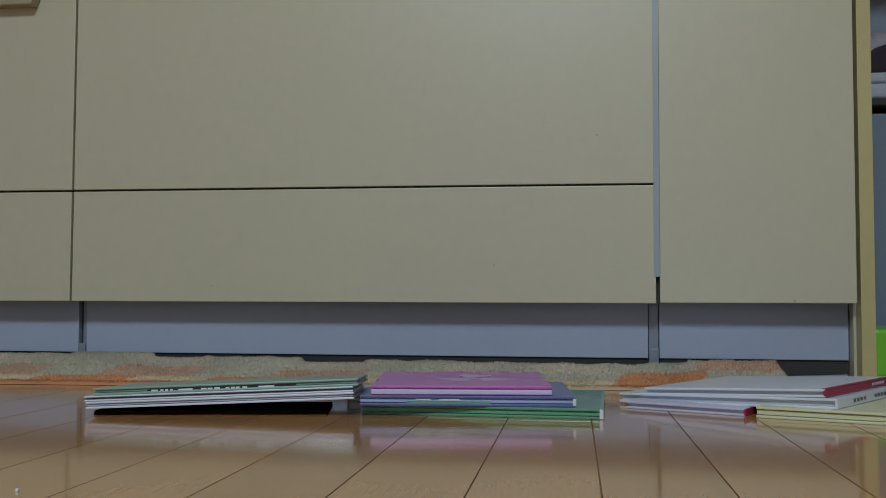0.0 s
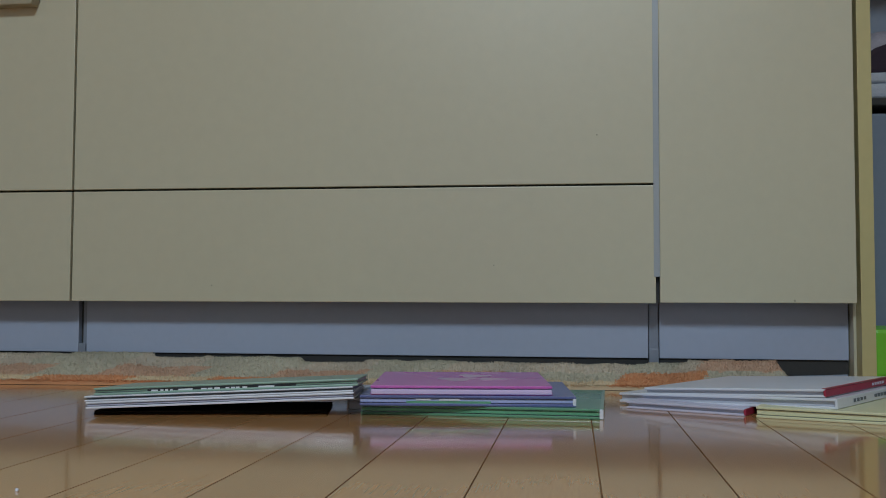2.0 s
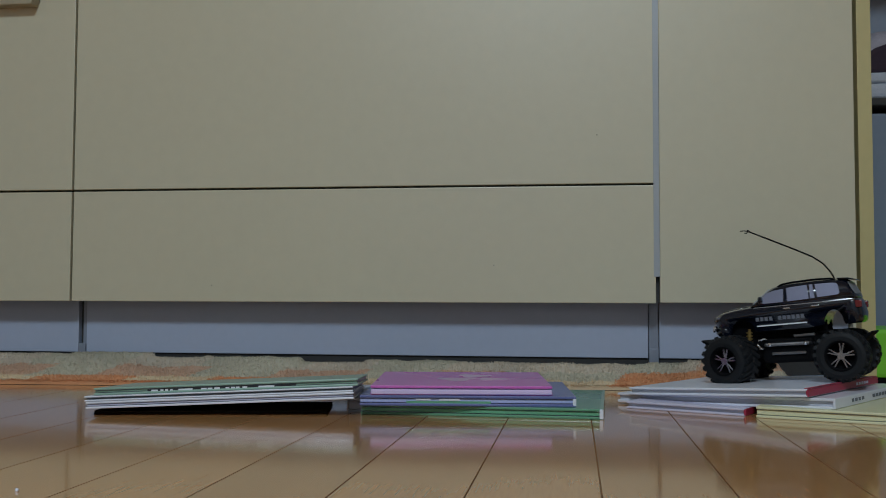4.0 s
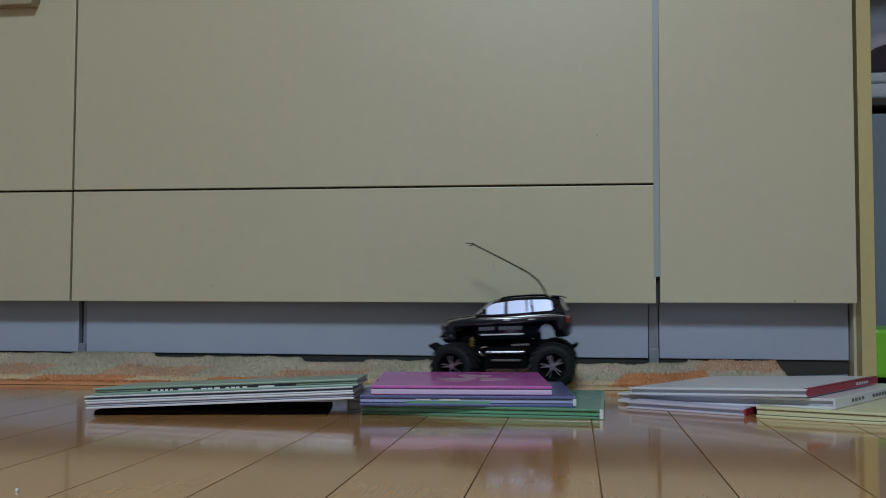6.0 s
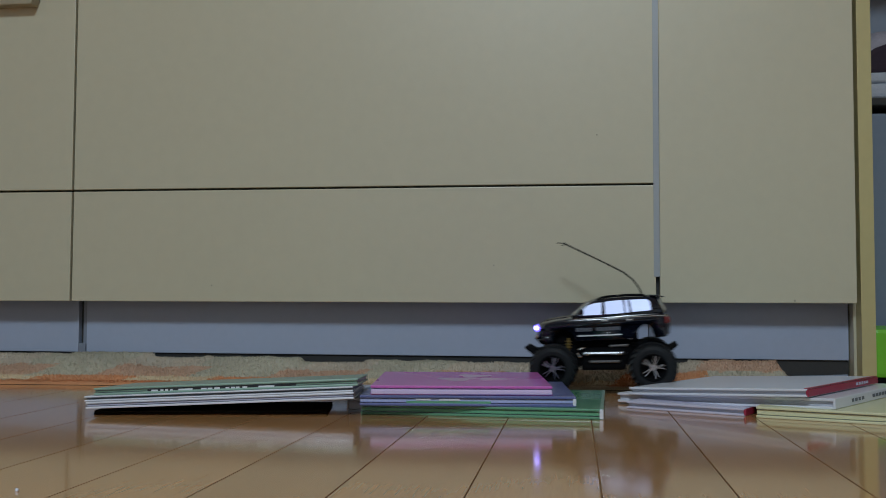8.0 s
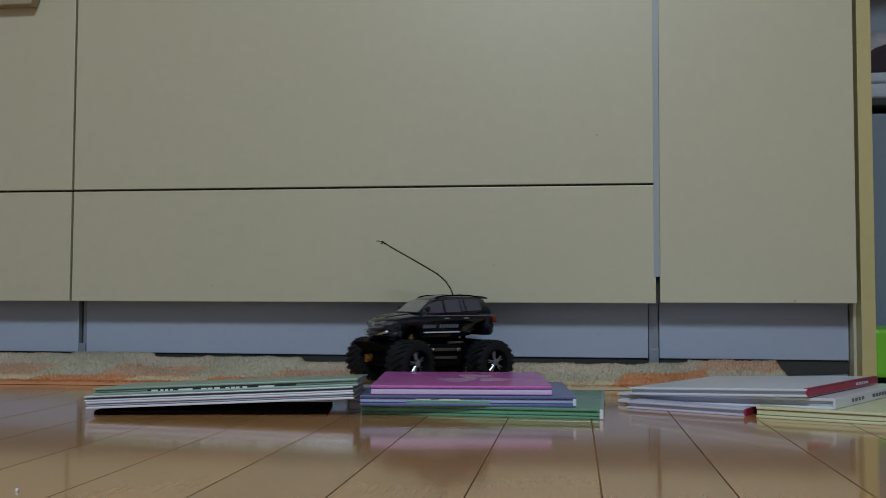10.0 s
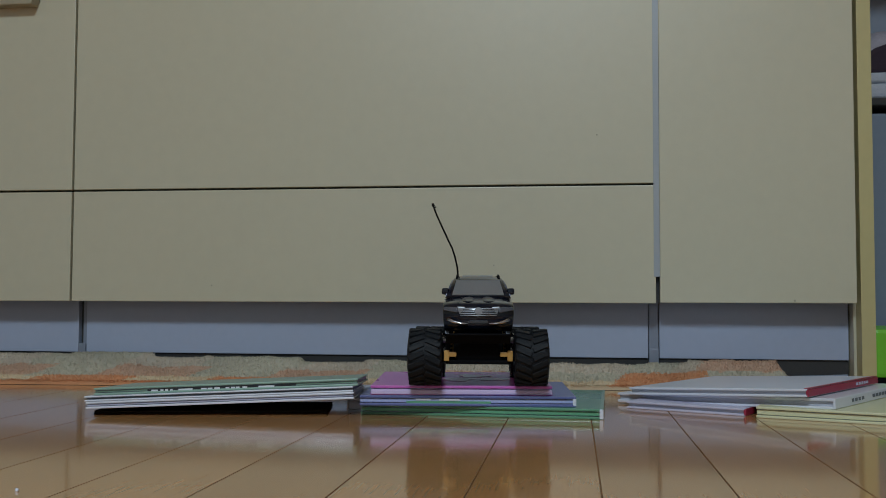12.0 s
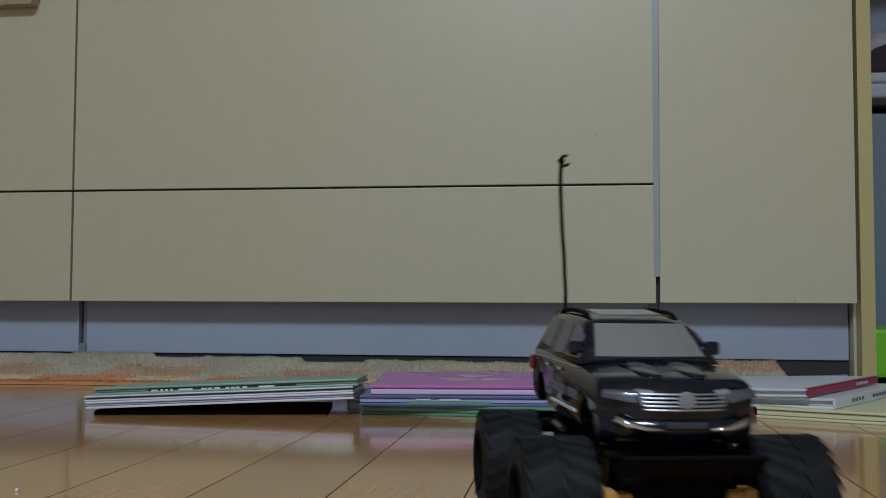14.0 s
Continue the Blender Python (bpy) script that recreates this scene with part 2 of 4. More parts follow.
for x0, x1 in ((-0.7910, -0.7783), (0.1090, 0.1246)):
    k = holder("plinth_joint")
    # shade of the joint's recess painted as a near-black board
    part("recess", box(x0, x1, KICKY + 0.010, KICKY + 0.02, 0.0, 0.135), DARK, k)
    w = x1 - x0
    part("clip", box(x0 + (w * 0.45 if x0 < 0 else 0.0006), x1 - 0.0006, KICKY + 0.0035, KICKY + 0.0098, 0.026, 0.134, 0.001), STEEL, k, "thin grey metal clip")
    part("lip", box(x0 + 0.0008, x1 - 0.0006, KICKY - 0.001, KICKY + 0.0033, 0.022, 0.052, 0.001), STEEL, k)
    tagged(k, "grey metal joint between two plinth boards", "joint", kind="structure")

# ---- beyond the end panel ----


def side_space():
    t = holder("storage_shelf")
    part("back_panel", box(0.30, 1.35, 2.10, 2.12, 0.02, 1.4), mat("pale_blue_panel", (0.33, 0.37, 0.45), 0.6, scale=20, vary=0.06), t, "pale blue back panel")
    for z in (0.02, 0.468, 0.86, 1.2):
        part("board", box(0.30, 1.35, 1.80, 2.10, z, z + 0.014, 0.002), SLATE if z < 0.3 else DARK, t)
    part("drawer", box(0.31, 1.34, 1.805, 2.09, 0.036, 0.455, 0.004), SLATE, t, "slate blue drawer front")
    for x in (0.28, 1.35):
        part("upright", box(x, x + 0.02, 1.80, 2.12, 0.0, 1.42, 0.002), SLATE, t)
    tagged(t, "slate blue storage shelf beyond the kitchen units", "shelf")
    b = box(0.42, 1.0, 1.815, 2.08, 0.4825, 0.512, 0.010, 3)
    box(0.425, 1.0, 1.818, 2.08, 0.513, 0.532, 0.008, 3, b)
    ob = part("folded_towel", b, mat("grey_towel", (0.50, 0.53, 0.60), 0.95, scale=60, vary=0.2, bump=0.5), None)
    tagged(ob, "folded pale grey towel lying on the shelf", "towel")
    b = prism([(0.47, 0.5325), (0.58, 0.5325), (0.575, 0.592), (0.54, 0.580)], 1.83, 2.0, 0.008)
    tagged(part("folded_cloth", b, mat("dark_cloth", (0.04, 0.025, 0.04), 0.95, scale=60, vary=0.3), None), "folded dark cloth lying on a grey towel", "cloth")
    b = bmesh.new()
    bmesh.ops.create_icosphere(b, subdivisions=4, radius=0.14)
    for v in b.verts:
        v.co = Vector((v.co.x * 1.3, v.co.y * 0.55, v.co.z * 0.42))
        v.co += v.co.normalized() * 0.03 * noise.noise(v.co * 16)
    bmesh.ops.translate(b, vec=(0.66, 2.02, 0.588), verts=b.verts[:])
    tagged(part("crumpled_cloth", b, CLOTH, None, smooth=True), "loose bundle of mauve cloth on the shelf", "cloth")
    b = holder("plastic_bin")
    part("tub", box(0.431, 0.66, 1.50, 1.72, 0.012, 0.083, 0.006), LIME, b)
    part("base", box(0.427, 0.664, 1.497, 1.723, 0.0, 0.0115, 0.002), PLASTIC, b)
    tagged(b, "small lime green plastic bin with a dark base", "bin")


side_space()

# ---- the rug ----


def rug():
    """A patchwork pile rug; its back edge rides up against the plinth."""
    rnd = random.Random(4)
    xa, xb = -1.45, 0.313

    def front_y(x):
        return 1.372 + (x - 0.06) * 0.058 + 0.004 * noise.noise(Vector((x * 9, 3, 0)))

    # how far the back edge rides up the plinth, patch by patch, and where each patch ends
    LIFTS = ((-0.799, 0.0345), (-0.661, 0.0375), (-0.581, 0.0305), (-0.420, 0.0325), (-0.321, 0.0255), (-0.181, 0.0300), (0.104, 0.0280), (0.160, 0.0300), (9, 0.0355))

    def lift_at(x):
        for k, (end, h) in enumerate(LIFTS):
            if x < end:
                if k and x < LIFTS[k - 1][0] + 0.006:
                    f = (x - LIFTS[k - 1][0]) / 0.006
                    return LIFTS[k - 1][1] * (1 - f) + h * f
                return h

    def height(x, v):
        top = lift_at(x) + 0.0020 * noise.noise(Vector((x * 22, 0, 7))) - 0.006
        top *= min(1, max(0.1, (xb - 0.014 * v - x) / 0.010))
        return 0.006 + top * max(0, (v - 0.12) / 0.88) ** 1.25 + 0.0012 * noise.noise(Vector((x * 30, v * 5, 1)))

    def place(x, v):
        ya, yb = front_y(x), 1.4845
        if x > 0.28:                       # the worn corner slants back
            x = 0.28 + (x - 0.28) * (1 - 0.45 * v)
        return Vector((x, ya + (yb - ya) * v, height(x, v)))

    # patches: where each ends along x, and its wool
    BORDER = ((-1.05, 3), (-0.773, 2), (-0.629, 3), (-0.510, 2), (-0.400, 3), (-0.200, 2), (-0.120, 3), (0.068, 2), (0.171, 3), (9, 0))
    MIDDLE = ((-1.12, 0), (-0.930, 4), (-0.800, 4), (-0.700, 0), (-0.556, 4), (-0.438, 0), (-0.310, 4), (-0.209, 0), (-0.110, 4), (0.063, 0), (0.180, 3), (9, 0))
    BACK = ((-1.05, 4), (-0.86, 1), (-0.700, 0), (-0.585, 1), (-0.430, 0), (-0.320, 1), (-0.205, 0), (0.058, 1), (0.128, 0), (0.158, 1), (9, 4))

    def colour(x, v):
        """Patches in three rows: a striped near border, and two rows of muted blocks."""
        x += 0.008 * noise.noise(Vector((x * 60, v * 40, 2))) - 0.05 * (v - 0.45)
        v += 0.05 * noise.noise(Vector((x * 40, v * 9, 5)))
        if v < 0.05 and x < -0.3:
            return 3
        row = BORDER if v < 0.30 else MIDDLE if v < 0.66 else BACK
        return next(wool for end, wool in row if x < end)

    b = bmesh.new()
    nx, ny = 240, 16
    grid = [[b.verts.new(place(xa + (xb - xa) * i / nx, j / ny)) for j in range(ny + 1)] for i in range(nx + 1)]
    for i in range(nx):
        for j in range(ny):
            f = b.faces.new((grid[i][j], grid[i + 1][j], grid[i + 1][j + 1], grid[i][j + 1]))
            f.material_index = colour(xa + (xb - xa) * (i + 0.5) / nx, (j + 0.5) / ny)
    low = [b.verts.new((g[0].co.x, g[0].co.y, 0.0005)) for g in grid]
    for i in range(nx):
        f = b.faces.new((grid[i][0], low[i], low[i + 1], grid[i + 1][0]))
        f.material_index = 3 if grid[i][0].co.x < -0.45 else 2
    t = holder("rug")
    part("backing", b, RUGS, t)
    verts, faces, mats = [], [], []
    for _ in range(34000):
        x, v = rnd.uniform(xa, xb), rnd.random()
        if rnd.random() < 0.22:
            v = rnd.uniform(0.0, 0.05)
        elif rnd.random() < 0.15:
            v = rnd.uniform(0.95, 1.0)
        p = place(x, v)
        h, w = rnd.uniform(0.0012, 0.0030), rnd.uniform(0.0007, 0.0014)
        d = Vector((rnd.gauss(0, 0.4), rnd.gauss(-0.25, 0.4), 1)).normalized() * h
        if v < 0.05:
            d = Vector((rnd.gauss(0, 0.4), -0.6, rnd.uniform(-0.6, 0.9))).normalized() * h
            if p.z + d.z < 0.0006:
                d.z = 0.0006 - p.z
        a = rnd.random() * 6.28
        k = len(verts)
        for s in range(3):
            verts.append(p + Vector((w * math.cos(a + s * 2.094), w * math.sin(a + s * 2.094), -0.0004)))
        for s in range(3):
            verts.append(p + d + Vector((w * 0.6 * math.cos(a + s * 2.094), w * 0.6 * math.sin(a + s * 2.094), 0)))
        for s in range(3):
            q = (s + 1) % 3
            faces.append((k + s, k + q, k + 3 + q, k + 3 + s))
        faces.append((k + 3, k + 4, k + 5))
        mats += [colour(x, v)] * 4
    me = bpy.data.meshes.new("tufting")
    me.from_pydata([tuple(q) for q in verts], [], faces)
    for m in RUGS:
        me.materials.append(m)
    me.polygons.foreach_set("material_index", mats)
    pile = new("tufting", me)
    pile.parent = t
    tagged(pile, "tufted wool pile in orange, cream and sage", kind="stuff")
    tagged(t, "patchwork pile rug in orange, beige and sage along the plinth", "rug")


rug()

# ---- the books ----


def book(label, w, d, t, cover, m, spine=None, paper=PAPER, closed="y", group="", bars=(), art=None, name="picture_book", wrap=None, round_spine=False):
    """A hardcover: two boards, a page block set back, and a spine along one side.
    Origin at the middle of its underside; w along x, d along y, t thick. closed: the side of the spine (y: near long side, x: the +x side)."""
    b = holder(name, m)
    c = min(0.0029, t * 0.30)
    part("back_cover", box(-w / 2, w / 2, -d / 2, d / 2, 0, c, 0.0009), cover, b)
    part("front_cover", box(-w / 2, w / 2, -d / 2, d / 2, t - c, t, 0.0009), cover, b)
    i = 0.004
    part("page_block", box(-w / 2 + 0.0015, w / 2 - 0.0015, -d / 2 + i, d / 2 - i, c + 0.0001, t - c - 0.0001), paper, b, "edges of the pages")
    if round_spine:
        part("spine", box(-w / 2 + 0.0005, w / 2 - 0.0005, -d / 2 - 0.0012, -d / 2 + 0.0034, 0.0007, t - c - 0.0012, 0.0016, 3), spine or cover, b)
    elif closed == "y":
        part("spine", box(-w / 2 + 0.0005, w / 2 - 0.0005, -d / 2 + (0.0004 if paper is LILACPAPER else 0.0022), -d / 2 + 0.0034, c + 0.0008, t - c - 0.0008, 0.0004), spine or cover, b)
    elif closed == "x":
        part("spine", box(w / 2 - 0.0022, w / 2 + 0.0006, -d / 2, d / 2, 0.0004, t - 0.0004, 0.0006), spine or cover, b)
        if wrap:
            part("cloth_strip", box(w / 2 - wrap, w / 2 + 0.0008, -d / 2 + 0.0005, d / 2 - 0.0005, t + 0.0001, t + 0.0006), spine or cover, b, "coloured cloth strip along the spine")
    for k, (u, length, z0, z1, material) in enumerate(bars):
        if closed == "x":
            part("lettering", box(w / 2 + 0.0007, w / 2 + 0.0011, -d / 2 + u, -d / 2 + u + length, z0, z1), material, b)
        else:
            part("lettering", box(-w / 2 + u, -w / 2 + u + length, -d / 2 + 0.0012, -d / 2 + 0.0021, z0, z1), material, b)
    for x0, y0, rx, ry in art or ():
        q = bmesh.new()
        bmesh.ops.create_cone(q, cap_ends=True, segments=24, radius1=1, radius2=1, depth=0.0004)
        for v in q.verts:
            a = math.atan2(v.co.y, v.co.x)
            s = 1 + 0.25 * math.sin(3 * a + x0 * 50)
            v.co = Vector((x0 + v.co.x * rx * s, y0 + v.co.y * ry * s, t + 0.0003 + v.co.z))
        part("printed_picture", q, PINKART, b)
    return tagged(b, label, "book", group)


MID, LEFT, RIGHT = "books in the middle pile", "books in the leaning pile", "books in the pale pile"
# middle pile
green_book = book("large green hardcover picture book lying flat on the floor", 0.2600, 0.212, 0.0112, GREEN, pose(-0.0965, 1.151, 0.0, 0, 0, -2.2), LEAF, group=MID)
navy_book = book("navy blue hardcover picture book on the green one", 0.230, 0.186, 0.0112, BLUE, pose(-0.1215, 1.134, 0.0113, 0, 0, 5.2), SKY, group=MID,
     bars=[(0.05, 0.090, 0.0028, 0.0052, LEAF), (0.06, 0.016, 0.0058, 0.0078, WHITE), (0.085, 0.022, 0.0058, 0.0078, WHITE)])
book("glossy pink picture book with pale printed pictures on top", 0.194, 0.198, 0.0102, PINK, pose(-0.1310, 1.142, 0.0226, 0, 0, 6.5), LILACPAPER, LILACPAPER, group=MID, round_spine=True,
     art=[(-0.005, -0.02, 0.02, 0.022), (0.035, -0.015, 0.016, 0.018), (0.015, 0.03, 0.018, 0.02)])
part("page_corner", box(0.1262, 0.1303, -0.1063, -0.1020, 0.0004, 0.0109, 0.0006), WHITE, green_book, "white corner of the pages")
part("pale_edge", box(0.1268, 0.1301, -0.1055, 0.1055, 0.0113, 0.0116), SAGE, green_book, "pale printed edge of the cover")
part("page_corner", box(0.1115, 0.1155, -0.0932, -0.0895, 0.0008, 0.0090, 0.0012), WHITE, navy_book, "white corner of the pages")
# leaning pile: its near edge and its far end are propped up
TILT = pose(-0.5145, 0.984, 0.0074, -2.7, -2.3, 8.0)
book("white hardcover book at the bottom of the leaning pile", 0.284, 0.150, 0.0076, WHITE, TILT @ pose(0.1435, 0.075, 0.0), LILAC, group=LEFT)
book("thin white and black picture book in the leaning pile", 0.285, 0.150, 0.0058, WHITE, TILT @ pose(0.1425, 0.075, 0.0078), INK, group=LEFT)
sage = book("sage green picture book with black spine lettering on top", 0.281, 0.148, 0.0078, SAGE, TILT @ pose(0.1495, 0.077, 0.0138), SAGE, group=LEFT,
            bars=[(0.057, 0.158, 0.0004, 0.0046, INK)])
for u, w in ((0.061, 0.007), (0.071, 0.003), (0.076, 0.003), (0.081, 0.003), (0.090, 0.015), (0.114, 0.006), (0.121, 0.005), (0.128, 0.006),
             (0.140, 0.004), (0.146, 0.004), (0.151, 0.004), (0.158, 0.005), (0.175, 0.017)):
    part("lettering", box(-0.1405 + u, -0.1405 + u + w, -0.0735, -0.0729, 0.0012, 0.0038), BAND, sage, "pale printed bar")
book("slate grey book wedged under the leaning pile", 0.040, 0.17, 0.0155, GREYBOOK, pose(-0.2480, 1.150, 0.0, 0, 0, 14), group=LEFT)
# flat black slab added to stand for the shadow beneath the books
book("thin black slab added as the shadow under the leaning pile", 0.250, 0.090, 0.0036, PILE_SHADE, pose(-0.518, 0.984, 0.0, 0, 0, 10.0) @ pose(0.1330, 0.0625, 0.0), group=LEFT, paper=PILE_SHADE)
# pale pile
book("lilac book with a crimson spine lying on the floor", 0.137, 0.21, 0.0085, LILAC, pose(0.1665, 1.2195, 0.0, 0, 0, -26), CRIMSON, closed="x", group=RIGHT)
book("cream yellow hardcover book lying on the floor", 0.270, 0.20, 0.0122, CREAMBOOK, pose(0.353, 1.130, 0.0, 0, 0, -21), group=RIGHT)


def by_corner(x, y, z, w, d, tilt, turn):
    """The pose of a book whose near right lower corner lies at a place."""
    m = pose(x, y, z, 0, tilt, turn)
    return m @ pose(-w / 2, d / 2, 0)


BOOK_LOW = by_corner(0.2686, 1.064, 0.0124, 0.257, 0.24, -2.3, -33)
BOOK_HIGH = by_corner(0.2590, 1.0705, 0.0238, 0.212, 0.23, -3.0, -33)
lower_white = book("white hardcover book with grey spine lettering in the pale pile", 0.257, 0.24, 0.0112, WHITE, BOOK_LOW, WHITE, closed="x", group=RIGHT,
                   bars=[(0.05 + 0.011 * k, 0.007, 0.004, 0.0075, GREYDECAL) for k in range(4)] + [(0.12 + 0.011 * k, 0.008, 0.004, 0.0075, GREYDECAL) for k in range(6)])
upper_white = book("white hardcover book with a crimson cloth spine on top", 0.212, 0.23, 0.0088, WHITE, BOOK_HIGH, CRIMSON, closed="x", group=RIGHT, wrap=0.004,
                   bars=[(0.15 + 0.009 * k, 0.006, 0.003, 0.006, LILAC) for k in range(5)])

bm = bmesh.new()
bmesh.ops.create_icosphere(bm, subdivisions=2, radius=0.0013, matrix=pose(-0.3584, 0.5997, 0.0008))
tagged(part("crumb", bm, WHITE), "tiny white crumb on the floorboards", "crumb")

# ---- the toy truck ----
R_TYRE, W_TYRE, TRACK = 0.030, 0.0355, 0.0560
HUB = {1: 0.058, -1: -0.068}      # front and rear axle


def tyre_mesh():
    h = W_TYRE / 2
    b = lathe([(0.0172, -h), (0.022, -h - 0.0003), (0.0265, -h + 0.001), (0.0282, -h + 0.0045), (0.0284, 0), (0.0282, h - 0.0045),
               (0.0265, h - 0.001), (0.022, h + 0.0003), (0.0172, h)], 40, ring=True)
    return b


def lug_poses():
    """Where the chevron lugs sit round the tyre."""
    n = 20
    for k in range(n):
        for side in (-1, 1):
            yield (Matrix.Rotation(2 * math.pi * (k + (0.5 if side > 0 else 0)) / n, 4, "Y")
                   @ Matrix.Translation((0, side * 0.0086, 0.0287)) @ Matrix.Rotation(side * 0.42, 4, "Z"))


def rim_mesh():
    """A deep five-spoke rim that faces +y."""
    h = W_TYRE / 2
    b = lathe([(0.0168, -h + 0.002), (0.0168, h - 0.001), (0.0176, h + 0.0006), (0.0160, h + 0.0010), (0.0150, h - 0.002), (0.0146, h - 0.011), (0.003, h - 0.011)], 32)
    return b


def spoke_mesh():
    h = W_TYRE / 2
    b = bmesh.new()
    for k in range(5):
        for s in (-0.16, 0.16):
            sp = box(-0.0010, 0.0010, h - 0.0075, h - 0.0045, 0.003, 0.0148, 0.0004, 1)
            bmesh.ops.transform(sp, matrix=Matrix.Rotation(2 * math.pi * k / 5 + s, 4, "Y"), verts=sp.verts[:])
            join(b, sp)
    lathe([(0.001, h - 0.003), (0.0042, h - 0.003), (0.0046, h - 0.008), (0.001, h - 0.008)], 16, b)
    return b


def shell(outline, half, shape):
    """A closed shell: the side outline carried across the car in slices, each reshaped by shape(x, u, z), u from -1 to 1."""
    us = [-1, -0.97, -0.86, -0.66, -0.35, 0, 0.35, 0.66, 0.86, 0.97, 1]
    b = bmesh.new()
    rows = [[b.verts.new(shape(x, u, z)) for x, z in outline] for u in us]
    n = len(outline)
    for p, q in zip(rows, rows[1:]):
        for i in range(n):
            b.faces.new((p[i], p[(i + 1) % n], q[(i + 1) % n], q[i]))
    b.faces.new(rows[0])
    b.faces.new(rows[-1])
    bmesh.ops.recalc_face_normals(b, faces=b.faces[:])
    return b


def body_shape(x, u, z):
    """Rounds nose and tail in plan, crowns the bonnet and tucks in the sills."""
    a = abs(u)
    nose = max(0, (x - 0.040) / 0.0435)
    tail = max(0, (-0.060 - x) / 0.0305)
    x2 = x - 0.013 * nose * a ** 2.6 + 0.006 * tail * a ** 3
    lid = max(0, (z - 0.086) / 0.0105)
    z2 = z - 0.0035 * min(lid, 1) * a ** 3.5 * (1 if x > 0.03 else 0.3)
    w = 0.0374 - 0.0015 * max(0, (0.074 - z) / 0.011) - 0.0012 * min(lid, 1.2)
    if a > 0.98:
        z2 = 0.0785 + (z2 - 0.0785) * 0.95
        x2 *= 0.99
    return x2, u * w, z2


def ease(v):
    v = min(1.0, max(0.0, v))
    return v * v * (3 - 2 * v)


def cabin_shape(x, u, z):
    """Wraps the windscreen and the tail round the corners and crowns the roof."""
    a = abs(u)
    x2 = x - 0.0065 * a ** 3 * ease((x + 0.015) / 0.04) + 0.0045 * a ** 3 * ease((-0.052 - x) / 0.032)
    z2 = z - 0.0024 * a ** 4 * max(0, (z - 0.100) / 0.019)
    return x2, u * cabin_half(z), z2


def cabin_half(z):
    return 0.0362 * (1 - 0.26 * max(0, z - 0.0945) / 0.0245)


def arch(cx, r, z0, n=9, rev=False, tall=0.85):
    pts = [(cx + r * math.cos(a), z0 + r * math.sin(a) * tall) for a in [math.pi * k / n for k in range(n + 1)]]
    return pts[::-1] if rev else pts


def window_pane(outline, side):
    """A pane on the sloping side of the cabin, from its outline in x and z."""
    b = bmesh.new()
    f = b.faces.new([b.verts.new((x, side * (cabin_half(z) + 0.0008), z)) for x, z in outline])
    r = bmesh.ops.extrude_face_region(b, geom=[f])
    for v in r["geom"]:
        if isinstance(v, bmesh.types.BMVert):
            v.co.y -= side * 0.002
    bmesh.ops.recalc_face_normals(b, faces=b.faces[:])
    return b


def slanted_pane(x0, z0, x1, z1, half0, half1, out):
    """A pane across the car, from the lower edge (x0, z0) to the upper one (x1, z1)."""
    b = bmesh.new()
    d = Vector((z1 - z0, 0, x0 - x1)).normalized() * out
    n = 6
    rows = []
    for k, (x, z, hh) in enumerate(((x0, z0, half0), (x1, z1, half1))):
        rows.append([b.verts.new(Vector((x - 0.004 * (abs(2 * i / n - 1)) ** 2 * (1 if x0 > x1 else -1), hh * (2 * i / n - 1), z)) + d) for i in range(n + 1)])
    fs = [b.faces.new((rows[0][i], rows[0][i + 1], rows[1][i + 1], rows[1][i])) for i in range(n)]
    r = bmesh.ops.extrude_face_region(b, geom=fs)
    for v in r["geom"]:
        if isinstance(v, bmesh.types.BMVert):
            v.co -= d.normalized() * 0.002
    bmesh.ops.recalc_face_normals(b, faces=b.faces[:])
    return b


# side windows, front to rear, in x and z
PANES = (
    ((0.0244, 0.0972), (0.0237, 0.1000), (0.0200, 0.1042), (0.0156, 0.1083), (0.0108, 0.1106), (0.0058, 0.1120), (-0.0053, 0.1131), (-0.0046, 0.0972)),
    ((-0.0094, 0.0974), (-0.0089, 0.1136), (-0.0200, 0.1146), (-0.0325, 0.1150), (-0.0339, 0.0982)),
    ((-0.0356, 0.0983), (-0.0349, 0.1150), (-0.0388, 0.1150), (-0.0406, 0.0988)),
    ((-0.0436, 0.0990), (-0.0412, 0.1150), (-0.0615, 0.1146), (-0.0650, 0.1136), (-0.0668, 0.1115), (-0.0681, 0.1030), (-0.0674, 0.1008), (-0.0650, 0.1000)),
)


